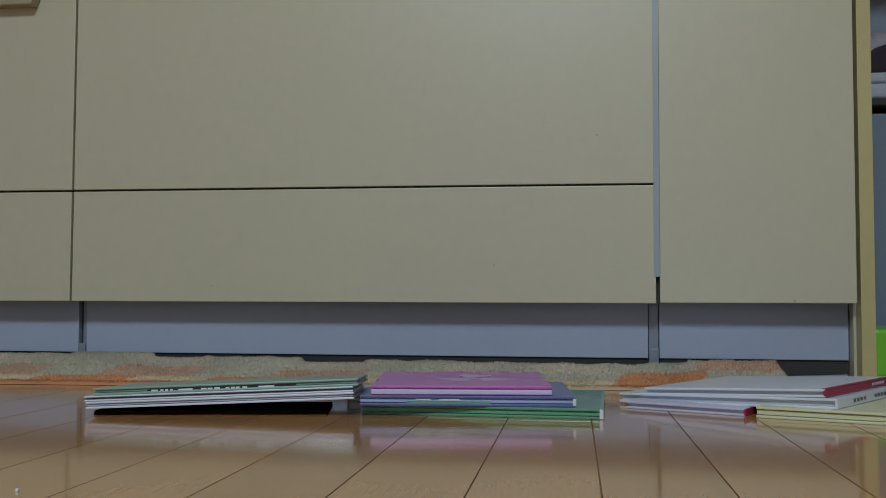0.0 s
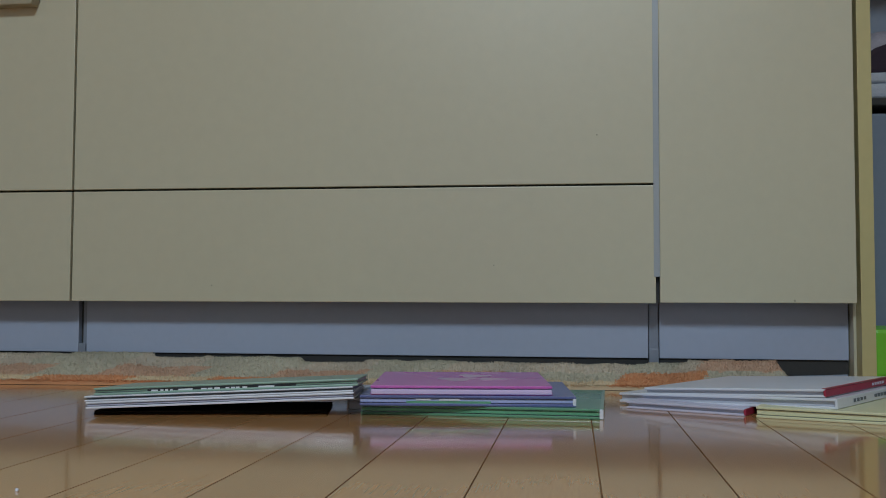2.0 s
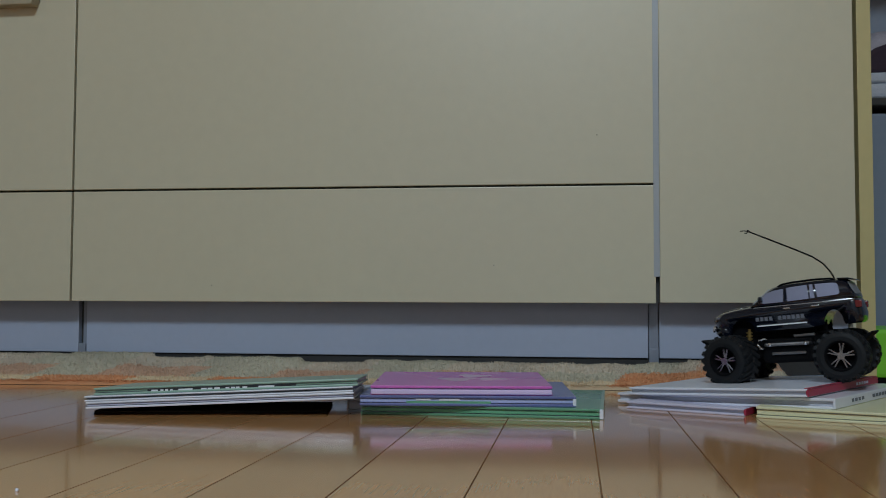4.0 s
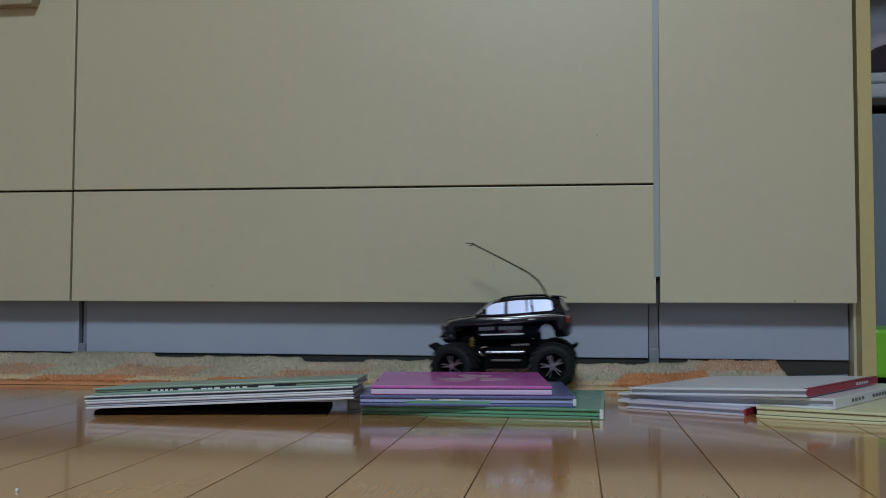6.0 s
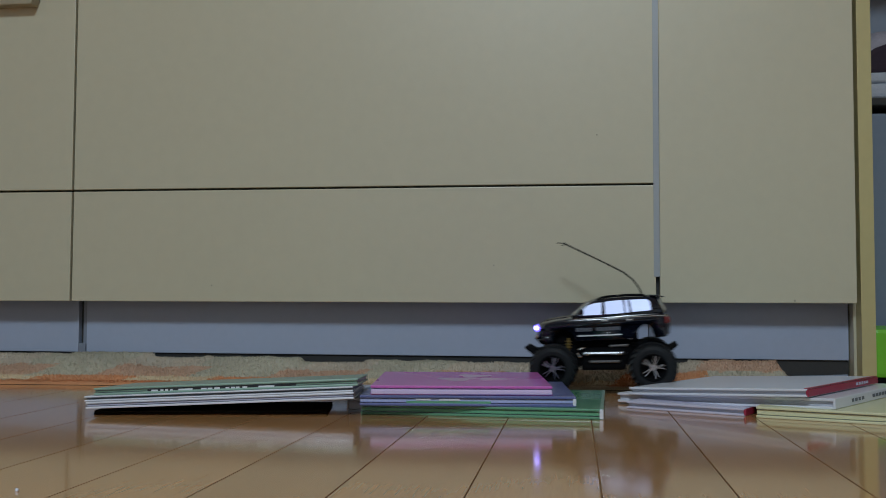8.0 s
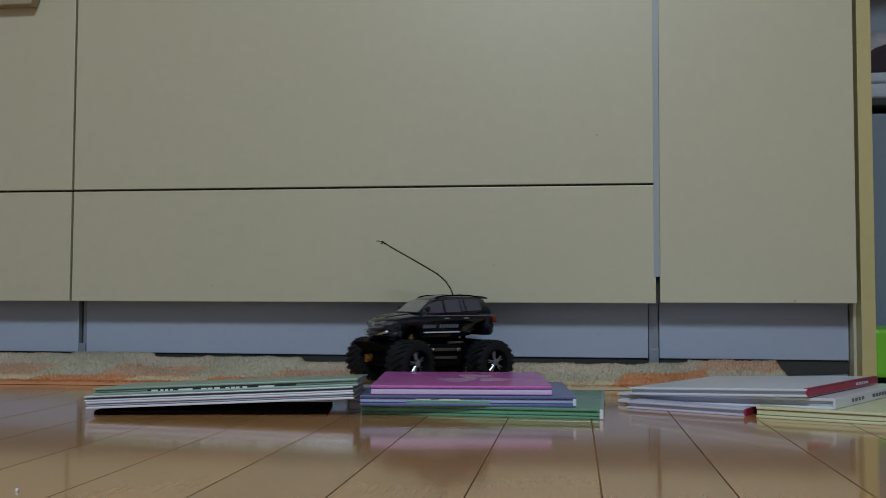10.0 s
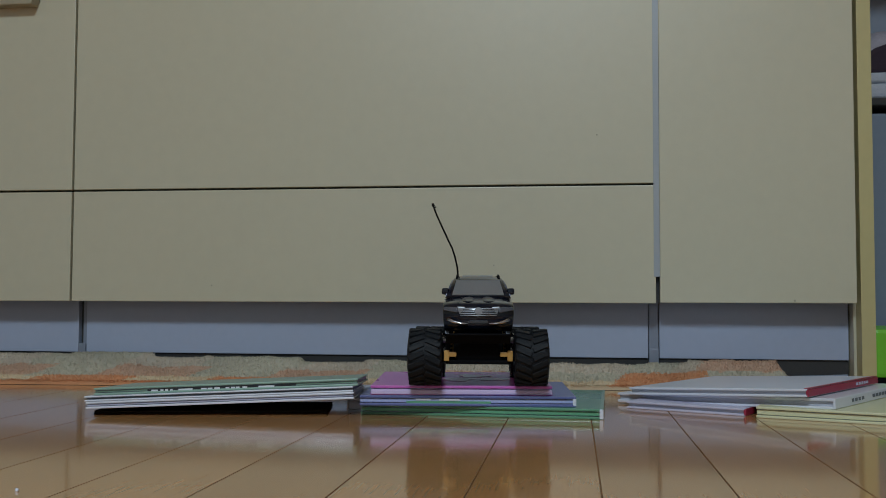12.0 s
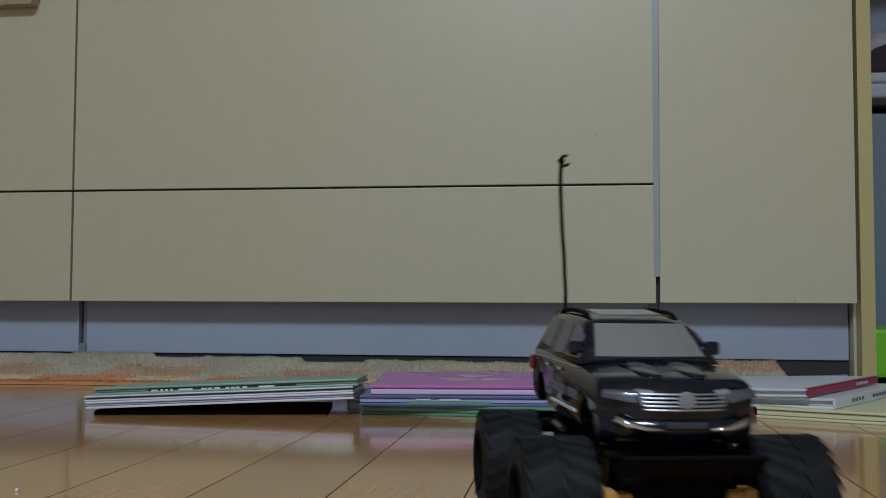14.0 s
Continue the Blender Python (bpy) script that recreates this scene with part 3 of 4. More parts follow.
def toy_truck():
    t = holder("toy_truck")
    # painted shell: lower body with wheel arches
    low = ([(0.083, 0.069), (0.0838, 0.079), (0.0825, 0.0848), (0.0795, 0.0885), (0.0735, 0.0910), (0.0600, 0.0935), (0.0433, 0.0952), (0.034, 0.0962),
            (-0.030, 0.0968), (-0.080, 0.0975), (-0.0875, 0.0955), (-0.0905, 0.0890), (-0.0925, 0.078), (-0.0915, 0.069), (-0.088, 0.0655), (-0.0745, 0.0650)]
           + arch(-0.0605, 0.0125, 0.0665, rev=True, tall=1.35)
           + [(-0.047, 0.0655), (-0.032, 0.0640), (0.030, 0.0640)]
           + arch(0.049, 0.0175, 0.0655, rev=True) + [(0.069, 0.063), (0.078, 0.0625)])
    part("body_shell", shell(low, 0.039, body_shape), PAINT, t, "glossy black body shell", smooth=True)
    cab = [(0.0385, 0.0945), (0.0270, 0.1046), (0.0160, 0.1134), (0.0095, 0.1164), (0.0000, 0.1183), (-0.0120, 0.1197), (-0.0400, 0.1206), (-0.0620, 0.1198),
           (-0.0750, 0.1176), (-0.0795, 0.1155), (-0.0838, 0.1060), (-0.0885, 0.0965), (-0.088, 0.0945)]
    part("cabin", shell(cab, 0.0385, cabin_shape), PAINT, t, smooth=True)
    part("roof_spoiler", prism([(-0.066, 0.1188), (-0.066, 0.1200), (-0.078, 0.1190), (-0.0862, 0.1166), (-0.0858, 0.1154), (-0.078, 0.1172)], -0.0240, 0.0240, 0.0004), PAINT, t)
    # panes
    for side in (1, -1):
        for k, pane in enumerate(PANES):
            part("side_window", window_pane(pane, side), SILVER, t, "" if k else "silvery side window")
    part("windscreen", slanted_pane(0.0352, 0.0975, 0.0150, 0.1134, 0.0284, 0.0240, 0.0014), SCREEN, t, "smoked silvery windscreen")
    part("rear_window", slanted_pane(-0.0876, 0.0990, -0.0806, 0.1138, 0.028, 0.0235, 0.0010), SCREEN, t)
    # paler panel added to imitate the ceiling's reflection on the roof
    part("sunroof", slanted_pane(-0.0010, 0.1182, -0.0270, 0.1203, 0.0175, 0.0175, 0.0008), SCREEN, t, "smoked panel added for the grey reflection on the roof")
    # roof rails, mirrors
    for side in (1, -1):
        part("roof_rail", tube([(0.002, side * 0.0236, 0.1160), (-0.003, side * 0.0236, 0.1184), (-0.012, side * 0.0236, 0.1196), (-0.038, side * 0.0236, 0.1206), (-0.058, side * 0.0236, 0.1199), (-0.064, side * 0.0236, 0.1178)], 0.0012), PLASTIC, t)
        m = box(0.0185, 0.0240, min(side * 0.0320, side * 0.0402), max(side * 0.0320, side * 0.0402), 0.0985, 0.1058, 0.0026, 3)
        rod((0.021, side * 0.033, 0.0965), (0.021, side * 0.036, 0.1000), 0.0015, bm=m)
        part("side_mirror", m, PAINT, t)
        # flank: chrome line that stands for the shoulder's reflection, decal, handles
        e = side * 0.0373
        y0, y1 = min(e - side * 0.001, e), max(e - side * 0.001, e)
        part("belt_moulding", box(-0.084, 0.030, y0 - 0.0, y1 + 0.0, 0.0925, 0.0933), CHROME, t, "thin chrome line put in for the shoulder's reflection")
        part("side_stripe", box(-0.029, 0.028, min(e, e + side * 0.0012), max(e, e + side * 0.0012), 0.0700, 0.0716, 0.0003), BAND, t, "white sill stripe")
        for k in range(11):
            if k == 4:
                continue
            x = 0.029 - k * 0.0052
            part("door_lettering", box(x - 0.0038, x, min(e, e + side * 0.0004), max(e, e + side * 0.0004), 0.0765, 0.0812), GREYDECAL, t)
        for x in (-0.004, -0.036):
            part("door_handle", box(x - 0.008, x, min(e, e + side * 0.0012), max(e, e + side * 0.0012), 0.0885, 0.0903, 0.0004), CHROME, t, "small chrome door handle")
        part("tail_light", box(-0.0912, -0.084, min(side * 0.026, side * 0.0388), max(side * 0.026, side * 0.0388), 0.083, 0.0915, 0.0015), REDLENS, t, "red tail light")
        # front lamps
        h = holder("headlight", pose(0.0768, side * 0.0285, 0.0832, 0, 0, side * 26), t)
        part("lamp_bowl", prism([(-0.005, 0.0036), (0.0012, 0.0034), (0.0030, -0.0022), (-0.004, -0.0034)], -0.0085, 0.0085, 0.0012,
                                taper=lambda x, y, z: (x, y, z * (1 - 0.35 * max(0, side * y) / 0.0085) + 0.0008 * side * y / 0.0085)), BOWL, h, "clear swept-back lamp glass", smooth=True)
        led = lathe([(0.0008, -0.0014), (0.0026, -0.0014), (0.0038, 0.0010), (0.0037, 0.0016), (0.0021, 0.0023), (0.0008, 0.0025)], 24)
        for f in led.faces:
            q = f.calc_center_median()
            f.material_index = 0 if q.y < 0.0011 else 1 if q.y > 0.0022 else 2
        # diode and its blue ring stretched to the size of the bloom
        bmesh.ops.transform(led, matrix=Matrix.Diagonal((1, 2.3, 1.2, 1)) @ Matrix.Rotation(-math.pi / 2, 4, "Z") @ Matrix.Translation((0, 0.0044, 0)), verts=led.verts[:])
        part("led", led, [PLASTIC, LED, HALO], h, "blue-white light diode that swivels inward to look unlit")
        LEDS.append(h.children[-1])
        swoosh = tube([(0.0855, side * 0.011, 0.0688), (0.0845, side * 0.019, 0.0690), (0.0822, side * 0.026, 0.0706), (0.0792, side * 0.0315, 0.0732)], 0.0010, 8, r_end=0.0027)
        part("fog_lamp_trim", swoosh, CHROME, t, "chrome bumper trim", smooth=True)
        # side pipe
        p = box(-0.035, 0.024, min(side * 0.022, side * 0.036), max(side * 0.022, side * 0.036), 0.024, 0.053, 0.004)
        part("side_step", p, PLASTIC, t)
        q = tube([(0.022, side * 0.030, 0.0455), (0.018, side * 0.0388, 0.0460), (-0.030, side * 0.0388, 0.0460), (-0.034, side * 0.030, 0.0455)], 0.0023)
        part("side_pipe", q, GUN, t, "dull chrome side pipe")
        for x in (0.014, -0.027):
            k = bmesh.new()
            bmesh.ops.create_uvsphere(k, u_segments=12, v_segments=8, radius=0.0029, matrix=Matrix.Translation((x, side * 0.0390, 0.0460)))
            part("pipe_clamp", k, CHROME, t, "bright chrome clamp", smooth=True)
        part("lower_pipe", rod((0.012, side * 0.0375, 0.0352), (-0.026, side * 0.0375, 0.0352), 0.0018), GUN, t)
        part("upper_pipe", rod((-0.014, side * 0.0345, 0.0550), (-0.037, side * 0.0345, 0.0558), 0.0018), GUN, t)
        loop = [(0.020, side * 0.0375, 0.0415), (0.0255, side * 0.0400, 0.0425), (0.0285, side * 0.0410, 0.0470), (0.0265, side * 0.0405, 0.0520), (0.0205, side * 0.0380, 0.0535), (0.016, side * 0.0350, 0.0515)]
        part("pipe_loop", tube(loop, 0.0014), CHROME, t, "bent bright chrome pipe", smooth=True)
        for x in (HUB[1] - 0.016, HUB[-1] + 0.020):
            s = rod((x, side * 0.026, 0.034), (x * 0.93, side * 0.024, 0.066), 0.0022)
            for k in range(7):
                z = 0.038 + k * 0.0038
                f = (z - 0.034) / 0.032
                rod((x * (1 - 0.07 * f), side * (0.026 - 0.002 * f), z), (x * (1 - 0.07 * f), side * (0.026 - 0.002 * f), z + 0.0016), 0.0040, 12, s)
            if x > 0:
                part("damper", s, GOLD, t, "gold coil-over damper")
            else:
                part("damper", s, PLASTIC, t)
        part("steering_knuckle", box(HUB[1] + 0.008, HUB[1] + 0.019, min(side * 0.0305, side * 0.036), max(side * 0.0305, side * 0.036), 0.0265, 0.0375, 0.001, 2, box(HUB[1] + 0.010, HUB[1] + 0.0185, min(side * 0.023, side * 0.031), max(side * 0.023, side * 0.031), 0.031, 0.036, 0.001)), AMBER, t, "amber steering knuckle")
    # bonnet and nose
    for side in (1, -1):
        part("bonnet_crease", tube([(0.0735, side * 0.012, 0.0906), (0.060, side * 0.0145, 0.0934), (0.043, side * 0.0185, 0.0951)], 0.0010, 6), PAINT, t, smooth=True)
    # low domes added so that the bonnet shows the lamp's highlights
    for side in (1, -1):
        k = bmesh.new()
        bmesh.ops.create_uvsphere(k, u_segments=20, v_segments=12, radius=1, matrix=Matrix.Translation((0.054, side * 0.0105, 0.0936)) @ Matrix.Rotation(radians(7), 4, "Y") @ Matrix.Diagonal((0.020, 0.0075, 0.0019, 1)))
        part("bonnet_bulge", k, PAINT, t, smooth=True)
    part("grille_frame", prism([(0.0800, 0.0765), (0.0848, 0.0760), (0.0842, 0.0862), (0.0790, 0.0872)], -0.0225, 0.0225, 0.0014, taper=lambda x, y, z: (x - 0.0034 * (y / 0.0225) ** 2, y * (1 - 0.16 * max(0, (0.080 - z) / 0.004)), z)), GRILLE, t, "silver grille surround")
    for k in range(5):
        z = 0.0775 + k * 0.0018
        bow = [(0.0850 - 0.0034 * (u / 4) ** 2, (0.0180 + 0.0006 * k) * u / 4, z) for u in range(-4, 5)]
        part("grille_bar", tube(bow, 0.00055, 6), GRILLE, t, "dull chrome grille bar")
    bd = lathe([(0.0005, 0.0), (0.0042, 0.0), (0.0035, 0.0009), (0.0005, 0.0011)], 20)
    bmesh.ops.transform(bd, matrix=Matrix.Translation((0.0852, 0, 0.0820)) @ Matrix.Rotation(-math.pi / 2, 4, "Z"), verts=bd.verts[:])
    part("badge", bd, GRILLE, t, "plain chrome oval badge")
    part("number_plate", box(0.0845, 0.0858, -0.0095, 0.0095, 0.0695, 0.0722, 0.0004), mat("dark_plate", (0.05, 0.05, 0.055), 0.4), t, "plain grey plate")
    part("front_apron", shell([(0.068, 0.060), (0.080, 0.0610), (0.0845, 0.0660), (0.0850, 0.0725), (0.072, 0.0740)], 0.037, body_shape), PAINT, t, smooth=True)
    # chassis
    ch = prism([(0.060, 0.052), (0.070, 0.060), (-0.070, 0.060), (-0.060, 0.050), (-0.048, 0.030), (0.044, 0.030)], -0.023, 0.023, 0.003)
    part("chassis", ch, PLASTIC, t, "black plastic chassis")
    for s, nm in ((1, "front_axle"), (-1, "rear_axle")):
        hx = HUB[s]
        a = box(hx - 0.016, hx + 0.014, -0.026, 0.026, 0.026, 0.059, 0.005)
        rod((hx, -0.046, 0.030), (hx, 0.046, 0.030), 0.0045, 12, a)
        box(hx - 0.006, hx + 0.016, -0.034, 0.034, 0.023, 0.0275, 0.0015, 2, a)
        box(hx - 0.010, hx + 0.012, -0.034, 0.034, 0.0505, 0.0545, 0.0015, 2, a)
        part(nm, a, PLASTIC, t)
        # flared bumper bar
        x = s * 0.084 - (0.0035 if s < 0 else 0.0)
        bar = box(min(s * 0.070, x), max(s * 0.070, x), -0.020, 0.020, 0.0475, 0.0515, 0.001)
        prism([(x - s * 0.006, 0.0450), (x + s * 0.002, 0.0450), (x + s * 0.0135, 0.0545), (x + s * 0.0125, 0.0562), (x + s * 0.001, 0.0500), (x - s * 0.006, 0.0490)], -0.033, 0.033, 0.0012, bm=bar)
        part("bumper_bar", bar, PLASTIC, t, "flared black bumper bar")
    part("inner_tub", prism([(0.074, 0.0600), (0.074, 0.080), (0.030, 0.088), (-0.036, 0.088), (-0.038, 0.0600)], -0.0255, 0.0255, 0.003), PLASTIC, t)
    for x in (0.044, -0.046):
        for y in (-0.020, 0.020):
            part("body_post", rod((x, y, 0.058), (x, y, 0.072), 0.0035), PLASTIC, t)
    # antenna: bent wire with a knot at its tip
    bend = [(0, 0, -0.002), (0.0010, 0, 0.004), (0.004, -0.0005, 0.011), (0.012, -0.003, 0.0222), (0.024, -0.006, 0.0318), (0.040, -0.0105, 0.0408),
            (0.056, -0.0147, 0.0494), (0.075, -0.0195, 0.0594), (0.092, -0.0235, 0.0682), (0.103, -0.0255, 0.0742)]
    pts = [(-0.058 + x, -0.0235 + y, 0.119 + z) for x, y, z in bend]
    part("antenna", tube(pts, 0.00115, 8, r_end=0.0010), CABLE, t, "bent black wire antenna")
    e = Vector(pts[-1])
    kn = bmesh.new()
    bmesh.ops.create_icosphere(kn, subdivisions=2, radius=0.0018, matrix=Matrix.Translation(e))
    tube([e, e + Vector((0.006, -0.001, 0.0012)), e + Vector((0.010, 0.0005, 0.0010))], 0.0007, 6, kn)
    tube([e, e + Vector((0.002, 0.001, -0.003)), e + Vector((0.004, 0.003, -0.002))], 0.0007, 6, kn)
    part("antenna_knot", kn, CABLE, t)
    sits = Matrix.Translation((-0.058, 0, 0.119)) @ Matrix.Rotation(radians(1.3), 4, "Y") @ Matrix.Translation((0.058, 0, -0.119))
    under = ("chassis", "front_axle", "rear_axle", "bumper_bar", "side_step", "side_pipe", "lower_pipe", "upper_pipe", "pipe_loop", "pipe_clamp", "damper", "steering_knuckle", "antenna", "antenna_knot")
    for o in t.children:
        if o.name.split(".")[0] not in under:
            o.matrix_basis = sits @ o.matrix_basis
    # wheels
    tyre, rim, spokes = tyre_mesh(), rim_mesh(), spoke_mesh()
    first = None
    bm = box(-0.0026, 0.0026, -0.0085, 0.0085, -0.0028, 0.0013, 0.0005, 1)
    lug = bpy.data.meshes.new("tread_lug")
    bm.to_mesh(lug)
    bm.free()
    lug.materials.append(RUBBER)
    for sx in (1, -1):
        for sy in (1, -1):
            w = holder("wheel", pose(HUB[sx], sy * TRACK, R_TYRE), t)
            turn = Matrix() if sy > 0 else Matrix.Rotation(math.pi, 4, "Z")
            if first is None:
                first = [part("tyre", tyre, RUBBER, w, "knobbly black rubber tyre"), part("rim", rim, PLASTIC, w, "deep black rim", smooth=True),
                         part("spokes", spokes, SPOKE, w, "five dull chrome double spokes")]
            else:
                for o in first:
                    c = o.copy()
                    scene.collection.objects.link(c)
                    c.parent = w
                    c.matrix_basis = turn
            for m in lug_poses():
                o = new("tread_lug", lug)
                o.parent, o.matrix_basis = w, turn @ m
            WHEELS.append((w, sx, sy))
    return tagged(t, "black off-road toy truck with oversized tyres and bent antenna", "toy car")


LEDS, WHEELS = [], []
truck = toy_truck()

# ---- the floor: varnished boards, laid last ----


def floor():
    f = holder("floor")
    part("subfloor", box(X0, X1, Y0, Y1, -0.03, -0.0012), SUBFLOOR, f)
    pitch, x_start = 0.08653, -0.0695
    lengths = {}
    rnd = random.Random(9)
    k0, k1 = int((X0 - x_start) / pitch), int((X1 - x_start) / pitch)
    for k in range(k0, k1):
        y = Y0 - (k * 0.61) % 1.8
        joints = [Y0] + [q for q in (y + 1.8 * i for i in range(1, 5)) if Y0 + 0.1 < q < Y1 - 0.1 and not 0.2 < q < 1.6] + [Y1]
        for a, b in zip(joints, joints[1:]):
            size = round(b - a - 0.0008, 4)
            if size not in lengths:
                bm = box(0.00035, pitch - 0.00035, 0, size, -0.010, 0, 0.0003, 1)
                bm.normal_update()
                me = bpy.data.meshes.new("floor_board")
                for q in bm.faces:
                    q.material_index = 0 if q.normal.z > 0.9 else 1
                bm.to_mesh(me)
                bm.free()
                me.materials.append(OAK)
                me.materials.append(SUBFLOOR)
                lengths[size] = me
            ob = new("floor_board", lengths[size])
            ob.parent = f
            ob.location = (x_start + k * pitch, a + 0.0004, 0)
    tagged(f, "glossy varnished oak-brown floorboards with dark grooves", "floor", kind="structure")


floor()

# ---- what moves ----
# seconds, x, y, z, yaw, nose down, roll, steering
DRIVE = [
    (0.00, 0.8000, 1.1500, 0.0000, 176.0, 0.0, 0.0, 0),
    (2.20, 0.8000, 1.1500, 0.0000, 176.0, 0.0, 0.0, 0),
    (2.40, 0.6200, 1.1600, 0.0020, 174.0, -1.0, 0.0, 0),
    (2.55, 0.5000, 1.1750, 0.0120, 170.0, -5.0, 0.0, -5),
    (2.70, 0.3750, 1.1950, 0.0260, 164.0, -5.0, 1.0, -12),
    (2.80, 0.3520, 1.2150, 0.0290, 160.0, -4.0, 0.5, -16),
    (2.90, 0.3330, 1.2450, 0.0280, 158.0, 1.0, 0.5, -18),
    (3.00, 0.3220, 1.2550, 0.0275, 158.0, 2.5, 0.5, -20),
    (3.10, 0.3085, 1.2600, 0.0275, 160.0, 4.5, 0.5, -20),
    (3.40, 0.3000, 1.2600, 0.0275, 160.0, 4.5, 0.5, -20),
    (4.40, 0.2176, 1.2400, 0.0248, 158.0, 5.0, 1.0, -14),
    (5.20, 0.1470, 1.2550, 0.0149, 160.5, 9.5, 1.0, -14),
    (5.30, 0.1455, 1.2550, 0.0127, 160.5, 10.4, 1.9, -14),
    (5.50, 0.1515, 1.2640, 0.0216, 162.5, 9.0, 1.0, -14),
    (5.60, 0.1200, 1.2680, 0.0225, 164.0, 5.9, 0.3, -14),
    (5.70, 0.0592, 1.2780, 0.0202, 170.0, 3.0, 0.5, -12),
    (5.80, -0.0093, 1.3050, 0.0185, 172.1, 4.8, -1.4, -10),
    (5.90, -0.0629, 1.3250, 0.0150, 175.7, -0.2, 1.3, -10),
    (6.00, -0.0949, 1.3300, 0.0096, 179.2, 0.8, -0.7, -12),
    (6.10, -0.1157, 1.3300, 0.0103, 180.5, -0.3, 0.0, -10),
    (6.30, -0.1145, 1.3300, 0.0112, 180.7, -0.1, 0.6, -8),
    (6.40, -0.0722, 1.3240, 0.0105, 181.0, -2.0, 0.0, -3),
    (6.50, -0.0430, 1.3180, 0.0086, 179.9, -2.6, -0.2, 0),
    (6.70, -0.0413, 1.3165, 0.0094, 180.5, -3.1, 0.0, 0),
    (6.90, -0.0242, 1.3150, 0.0082, 180.5, -2.8, 1.1, 0),
    (7.00, -0.0023, 1.3220, 0.0071, 182.0, -1.9, -0.4, 0),
    (7.10, 0.0298, 1.3250, 0.0074, 176.4, -0.8, -0.1, 0),
    (7.20, 0.0666, 1.3280, 0.0099, 174.7, 3.8, 0.9, 0),
    (7.30, 0.0739, 1.3287, 0.0133, 173.8, 8.6, 0.3, 0),
    (7.40, 0.0597, 1.3294, 0.0085, 174.4, 3.0, 0.0, 0),
    (7.50, 0.0515, 1.3301, 0.0060, 173.8, 1.0, -0.2, 0),
    (7.90, 0.0507, 1.3330, 0.0087, 175.1, 0.2, -0.2, 0),
    (8.00, 0.0348, 1.3330, 0.0099, 176.9, 1.7, -1.4, 0),
    (8.10, -0.0107, 1.3250, 0.0096, 175.4, -0.3, 0.2, 0),
    (8.20, -0.0778, 1.3245, 0.0107, 180.9, -0.4, 0.1, 0),
    (8.40, -0.2009, 1.3338, 0.0096, 185.0, -0.5, 0.0, 12),
    (8.70, -0.2781, 1.3287, 0.0086, 191.0, 0.0, 0.0, 15),
    (9.40, -0.2833, 1.3308, 0.0086, 201.0, 0.0, 0.0, 15),
    (10.00, -0.2039, 1.3441, 0.0106, 220.0, -1.0, 0.0, 10),
    (10.30, -0.1437, 1.3567, 0.0144, 233.3, -1.2, 0.3, 0),
    (10.40, -0.1111, 1.3544, 0.0107, 238.0, -1.9, 0.0, 0),
    (10.50, -0.0839, 1.3520, 0.0085, 241.9, -1.1, -0.9, 0),
    (10.60, -0.0764, 1.3470, 0.0083, 241.0, -1.6, 0.0, 0),
    (10.80, -0.0733, 1.3370, 0.0087, 240.3, -0.5, 0.1, 0),
    (10.90, -0.0751, 1.3360, 0.0097, 242.0, -1.8, 0.0, 0),
    (11.00, -0.0819, 1.3350, 0.0110, 246.0, -1.8, -1.3, 0),
    (11.10, -0.0995, 1.3050, 0.0100, 250.0, -3.0, 4.0, 0),
    (11.20, -0.1124, 1.2619, 0.0215, 253.7, -5.4, 9.5, 0),
    (11.30, -0.1100, 1.2120, 0.0208, 254.1, -8.6, 4.5, 0),
    (11.40, -0.1131, 1.1720, 0.0255, 257.0, -8.4, 1.5, 0),
    (11.50, -0.1152, 1.1335, 0.0305, 271.2, -2.6, 0.6, 0),
    (11.60, -0.1118, 1.1192, 0.0330, 272.4, -0.9, 0.4, 0),
    (11.80, -0.1084, 1.1000, 0.0331, 275.2, -0.7, -0.3, 0),
    (12.00, -0.1077, 1.1000, 0.0330, 276.0, -0.6, 0.0, 0),
    (12.90, -0.1078, 1.1000, 0.0331, 276.1, -0.3, -0.0, 0),
    (13.00, -0.1075, 1.0974, 0.0331, 275.9, -0.1, -0.1, 0),
    (13.10, -0.1020, 1.0620, 0.0350, 277.6, 4.1, -0.1, 0),
    (13.20, -0.0888, 0.9920, 0.0175, 278.4, 11.8, -0.4, 0),
    (13.30, -0.0732, 0.9300, 0.0063, 279.7, 5.3, -0.1, 0),
    (13.40, -0.0497, 0.8475, 0.0000, 280.8, 0.4, 0.2, 0),
    (13.50, -0.0319, 0.7850, 0.0000, 282.7, -0.0, 0.5, 0),
    (13.60, -0.0178, 0.7280, 0.0000, 283.1, -0.1, -0.2, 0),
    (13.70, -0.0036, 0.6680, 0.0000, 283.2, -0.8, 0.0, 0),
    (13.80, 0.0081, 0.6070, 0.0000, 283.3, -0.8, -0.2, 0),
    (13.90, 0.0189, 0.5700, 0.0000, 283.4, -0.8, 0.0, 0),
    (14.00, 0.0306, 0.5380, 0.0000, 283.5, -0.8, -0.3, 0),
]


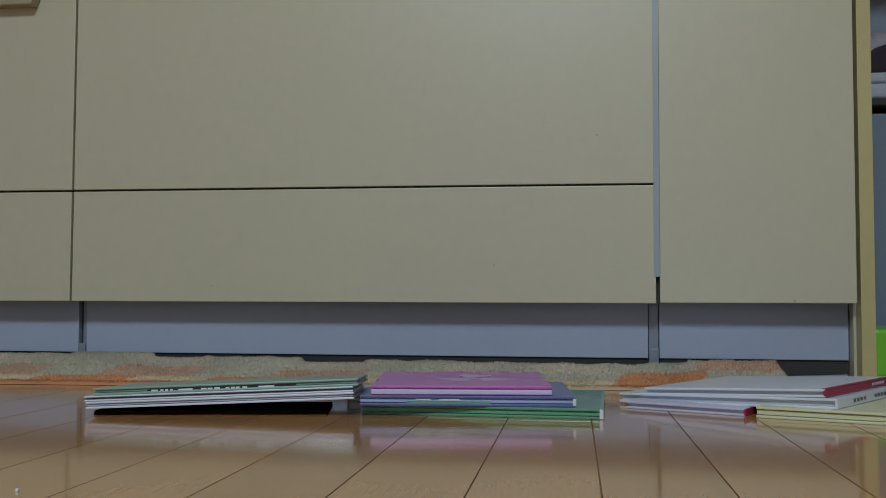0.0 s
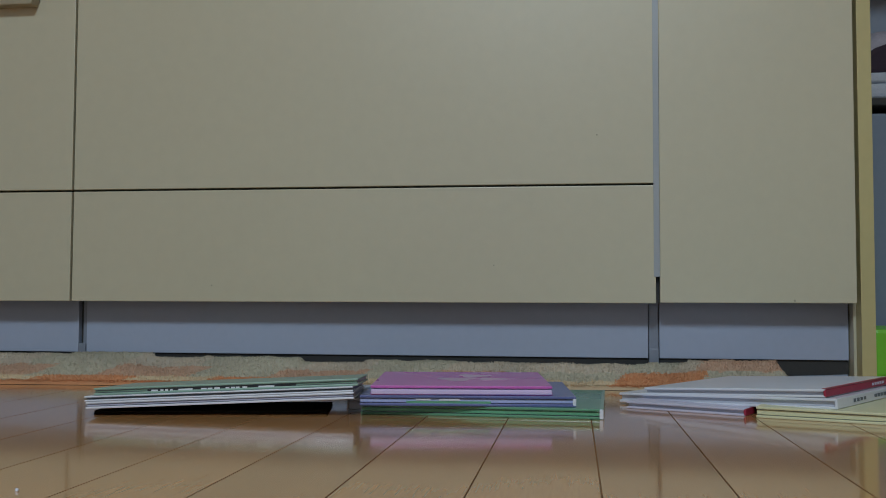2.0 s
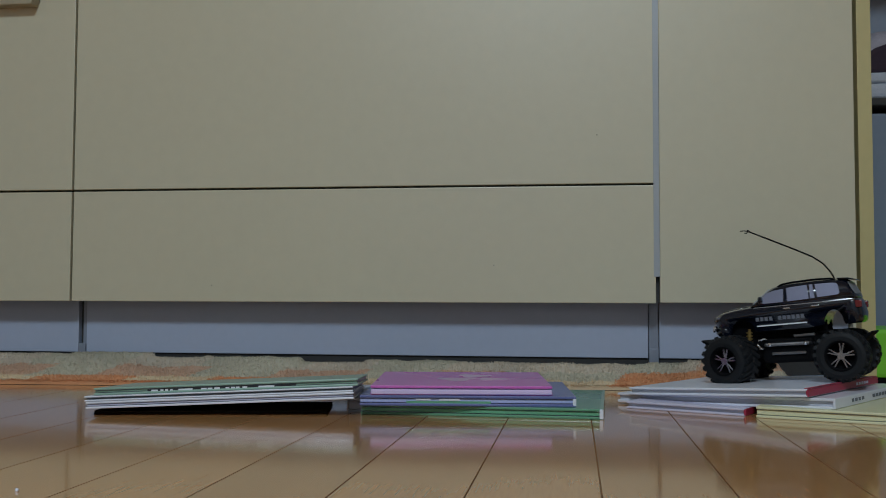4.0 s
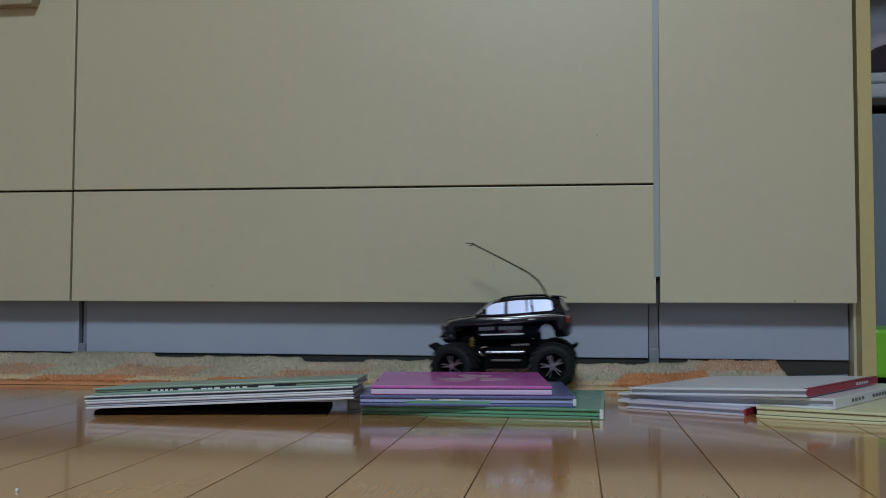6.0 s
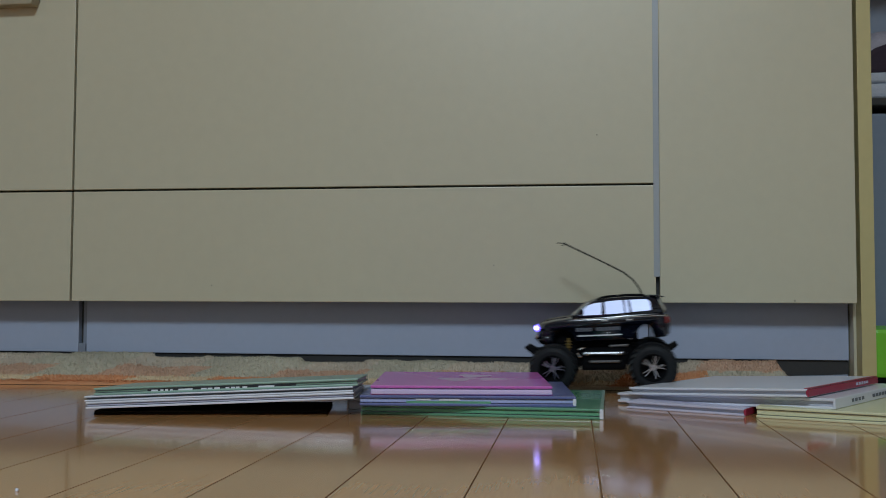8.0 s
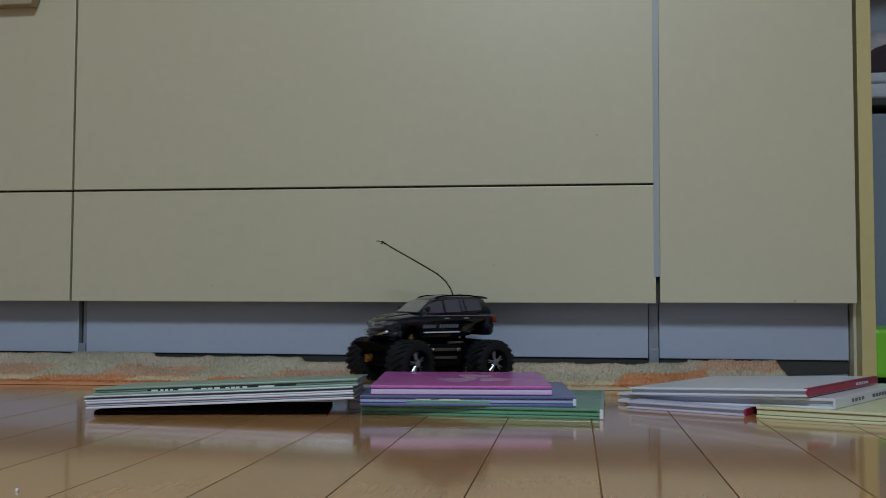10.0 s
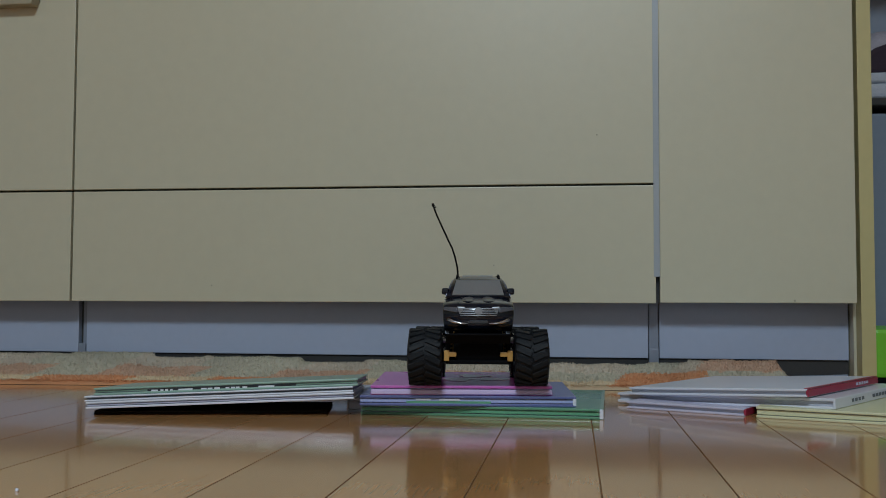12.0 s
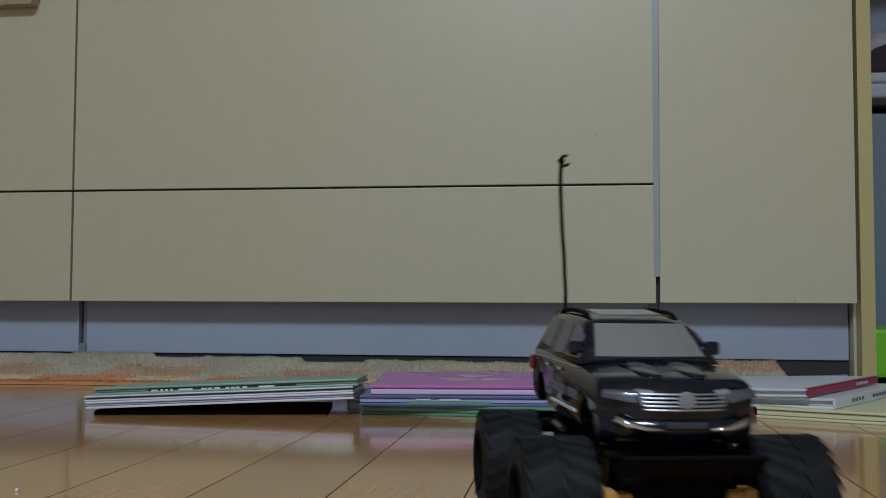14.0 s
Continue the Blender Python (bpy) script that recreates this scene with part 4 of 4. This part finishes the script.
def motions():
    def truck_pose(r):
        return pose(r[1], r[2], r[3], r[6], r[5], r[4])

    walk(truck, [(r[0], truck_pose(r)) for r in DRIVE])

    def between(t, k):
        for a, b in zip(DRIVE, DRIVE[1:]):
            if t <= b[0]:
                return a[k] + (b[k] - a[k]) * (t - a[0]) / (b[0] - a[0])
        return DRIVE[-1][k]

    times = [k / 30 for k in range(0, 421)]
    spin, spins = 0.0, []
    for a, b in zip([0.0] + times, times):
        yaw = radians(between(b, 4))
        step = (between(b, 1) - between(a, 1)) * math.cos(yaw) + (between(b, 2) - between(a, 2)) * math.sin(yaw)
        spin += math.degrees(step / R_TYRE)
        spins.append(spin)
    for w, sx, sy in WHEELS:
        rows = []
        for t, s in zip(times, spins):
            rows.append((t, pose(HUB[sx], sy * TRACK, R_TYRE, 0, s, between(t, 7) if sx > 0 else 0)))
        walk(w, rows)
    # the diodes always glow: turned forward they look lit, turned inward unlit
    lit = [(5.50, 5.67), (7.90, 8.42), (10.86, 11.00), (11.30, 11.40), (13.00, 13.20)]
    for led in LEDS:
        rows = [(0.0, pose(-0.002, 0, 0, 0, 0, 180))]
        for a, b in lit:
            for k in range(4):
                rows.append((a - 0.1 + k / 30, pose(-0.0012 - 0.001 * (3 - k), 0, 0, 0, 0, 180 - 60 * k)))
            for k in range(4):
                rows.append((b + k / 30, pose(-0.0012 - 0.001 * k, 0, 0, 0, 0, 60 * k)))
        rows.append((14.0, pose(-0.002, 0, 0, 0, 0, 180)))
        walk(led, rows)
    # the car shoves the upper pale books as it climbs on them
    walk(upper_white, [(0.0, BOOK_HIGH), (2.6, BOOK_HIGH), (2.85, HIGH_AFTER), (14.0, HIGH_AFTER)])
    walk(lower_white, [(0.0, BOOK_LOW), (2.6, BOOK_LOW), (2.85, LOW_AFTER), (14.0, LOW_AFTER)])


HIGH_AFTER = pose(-0.0175, 0.0, 0.0) @ BOOK_HIGH
LOW_AFTER = pose(-0.002, 0.0, 0.0) @ BOOK_LOW
motions()
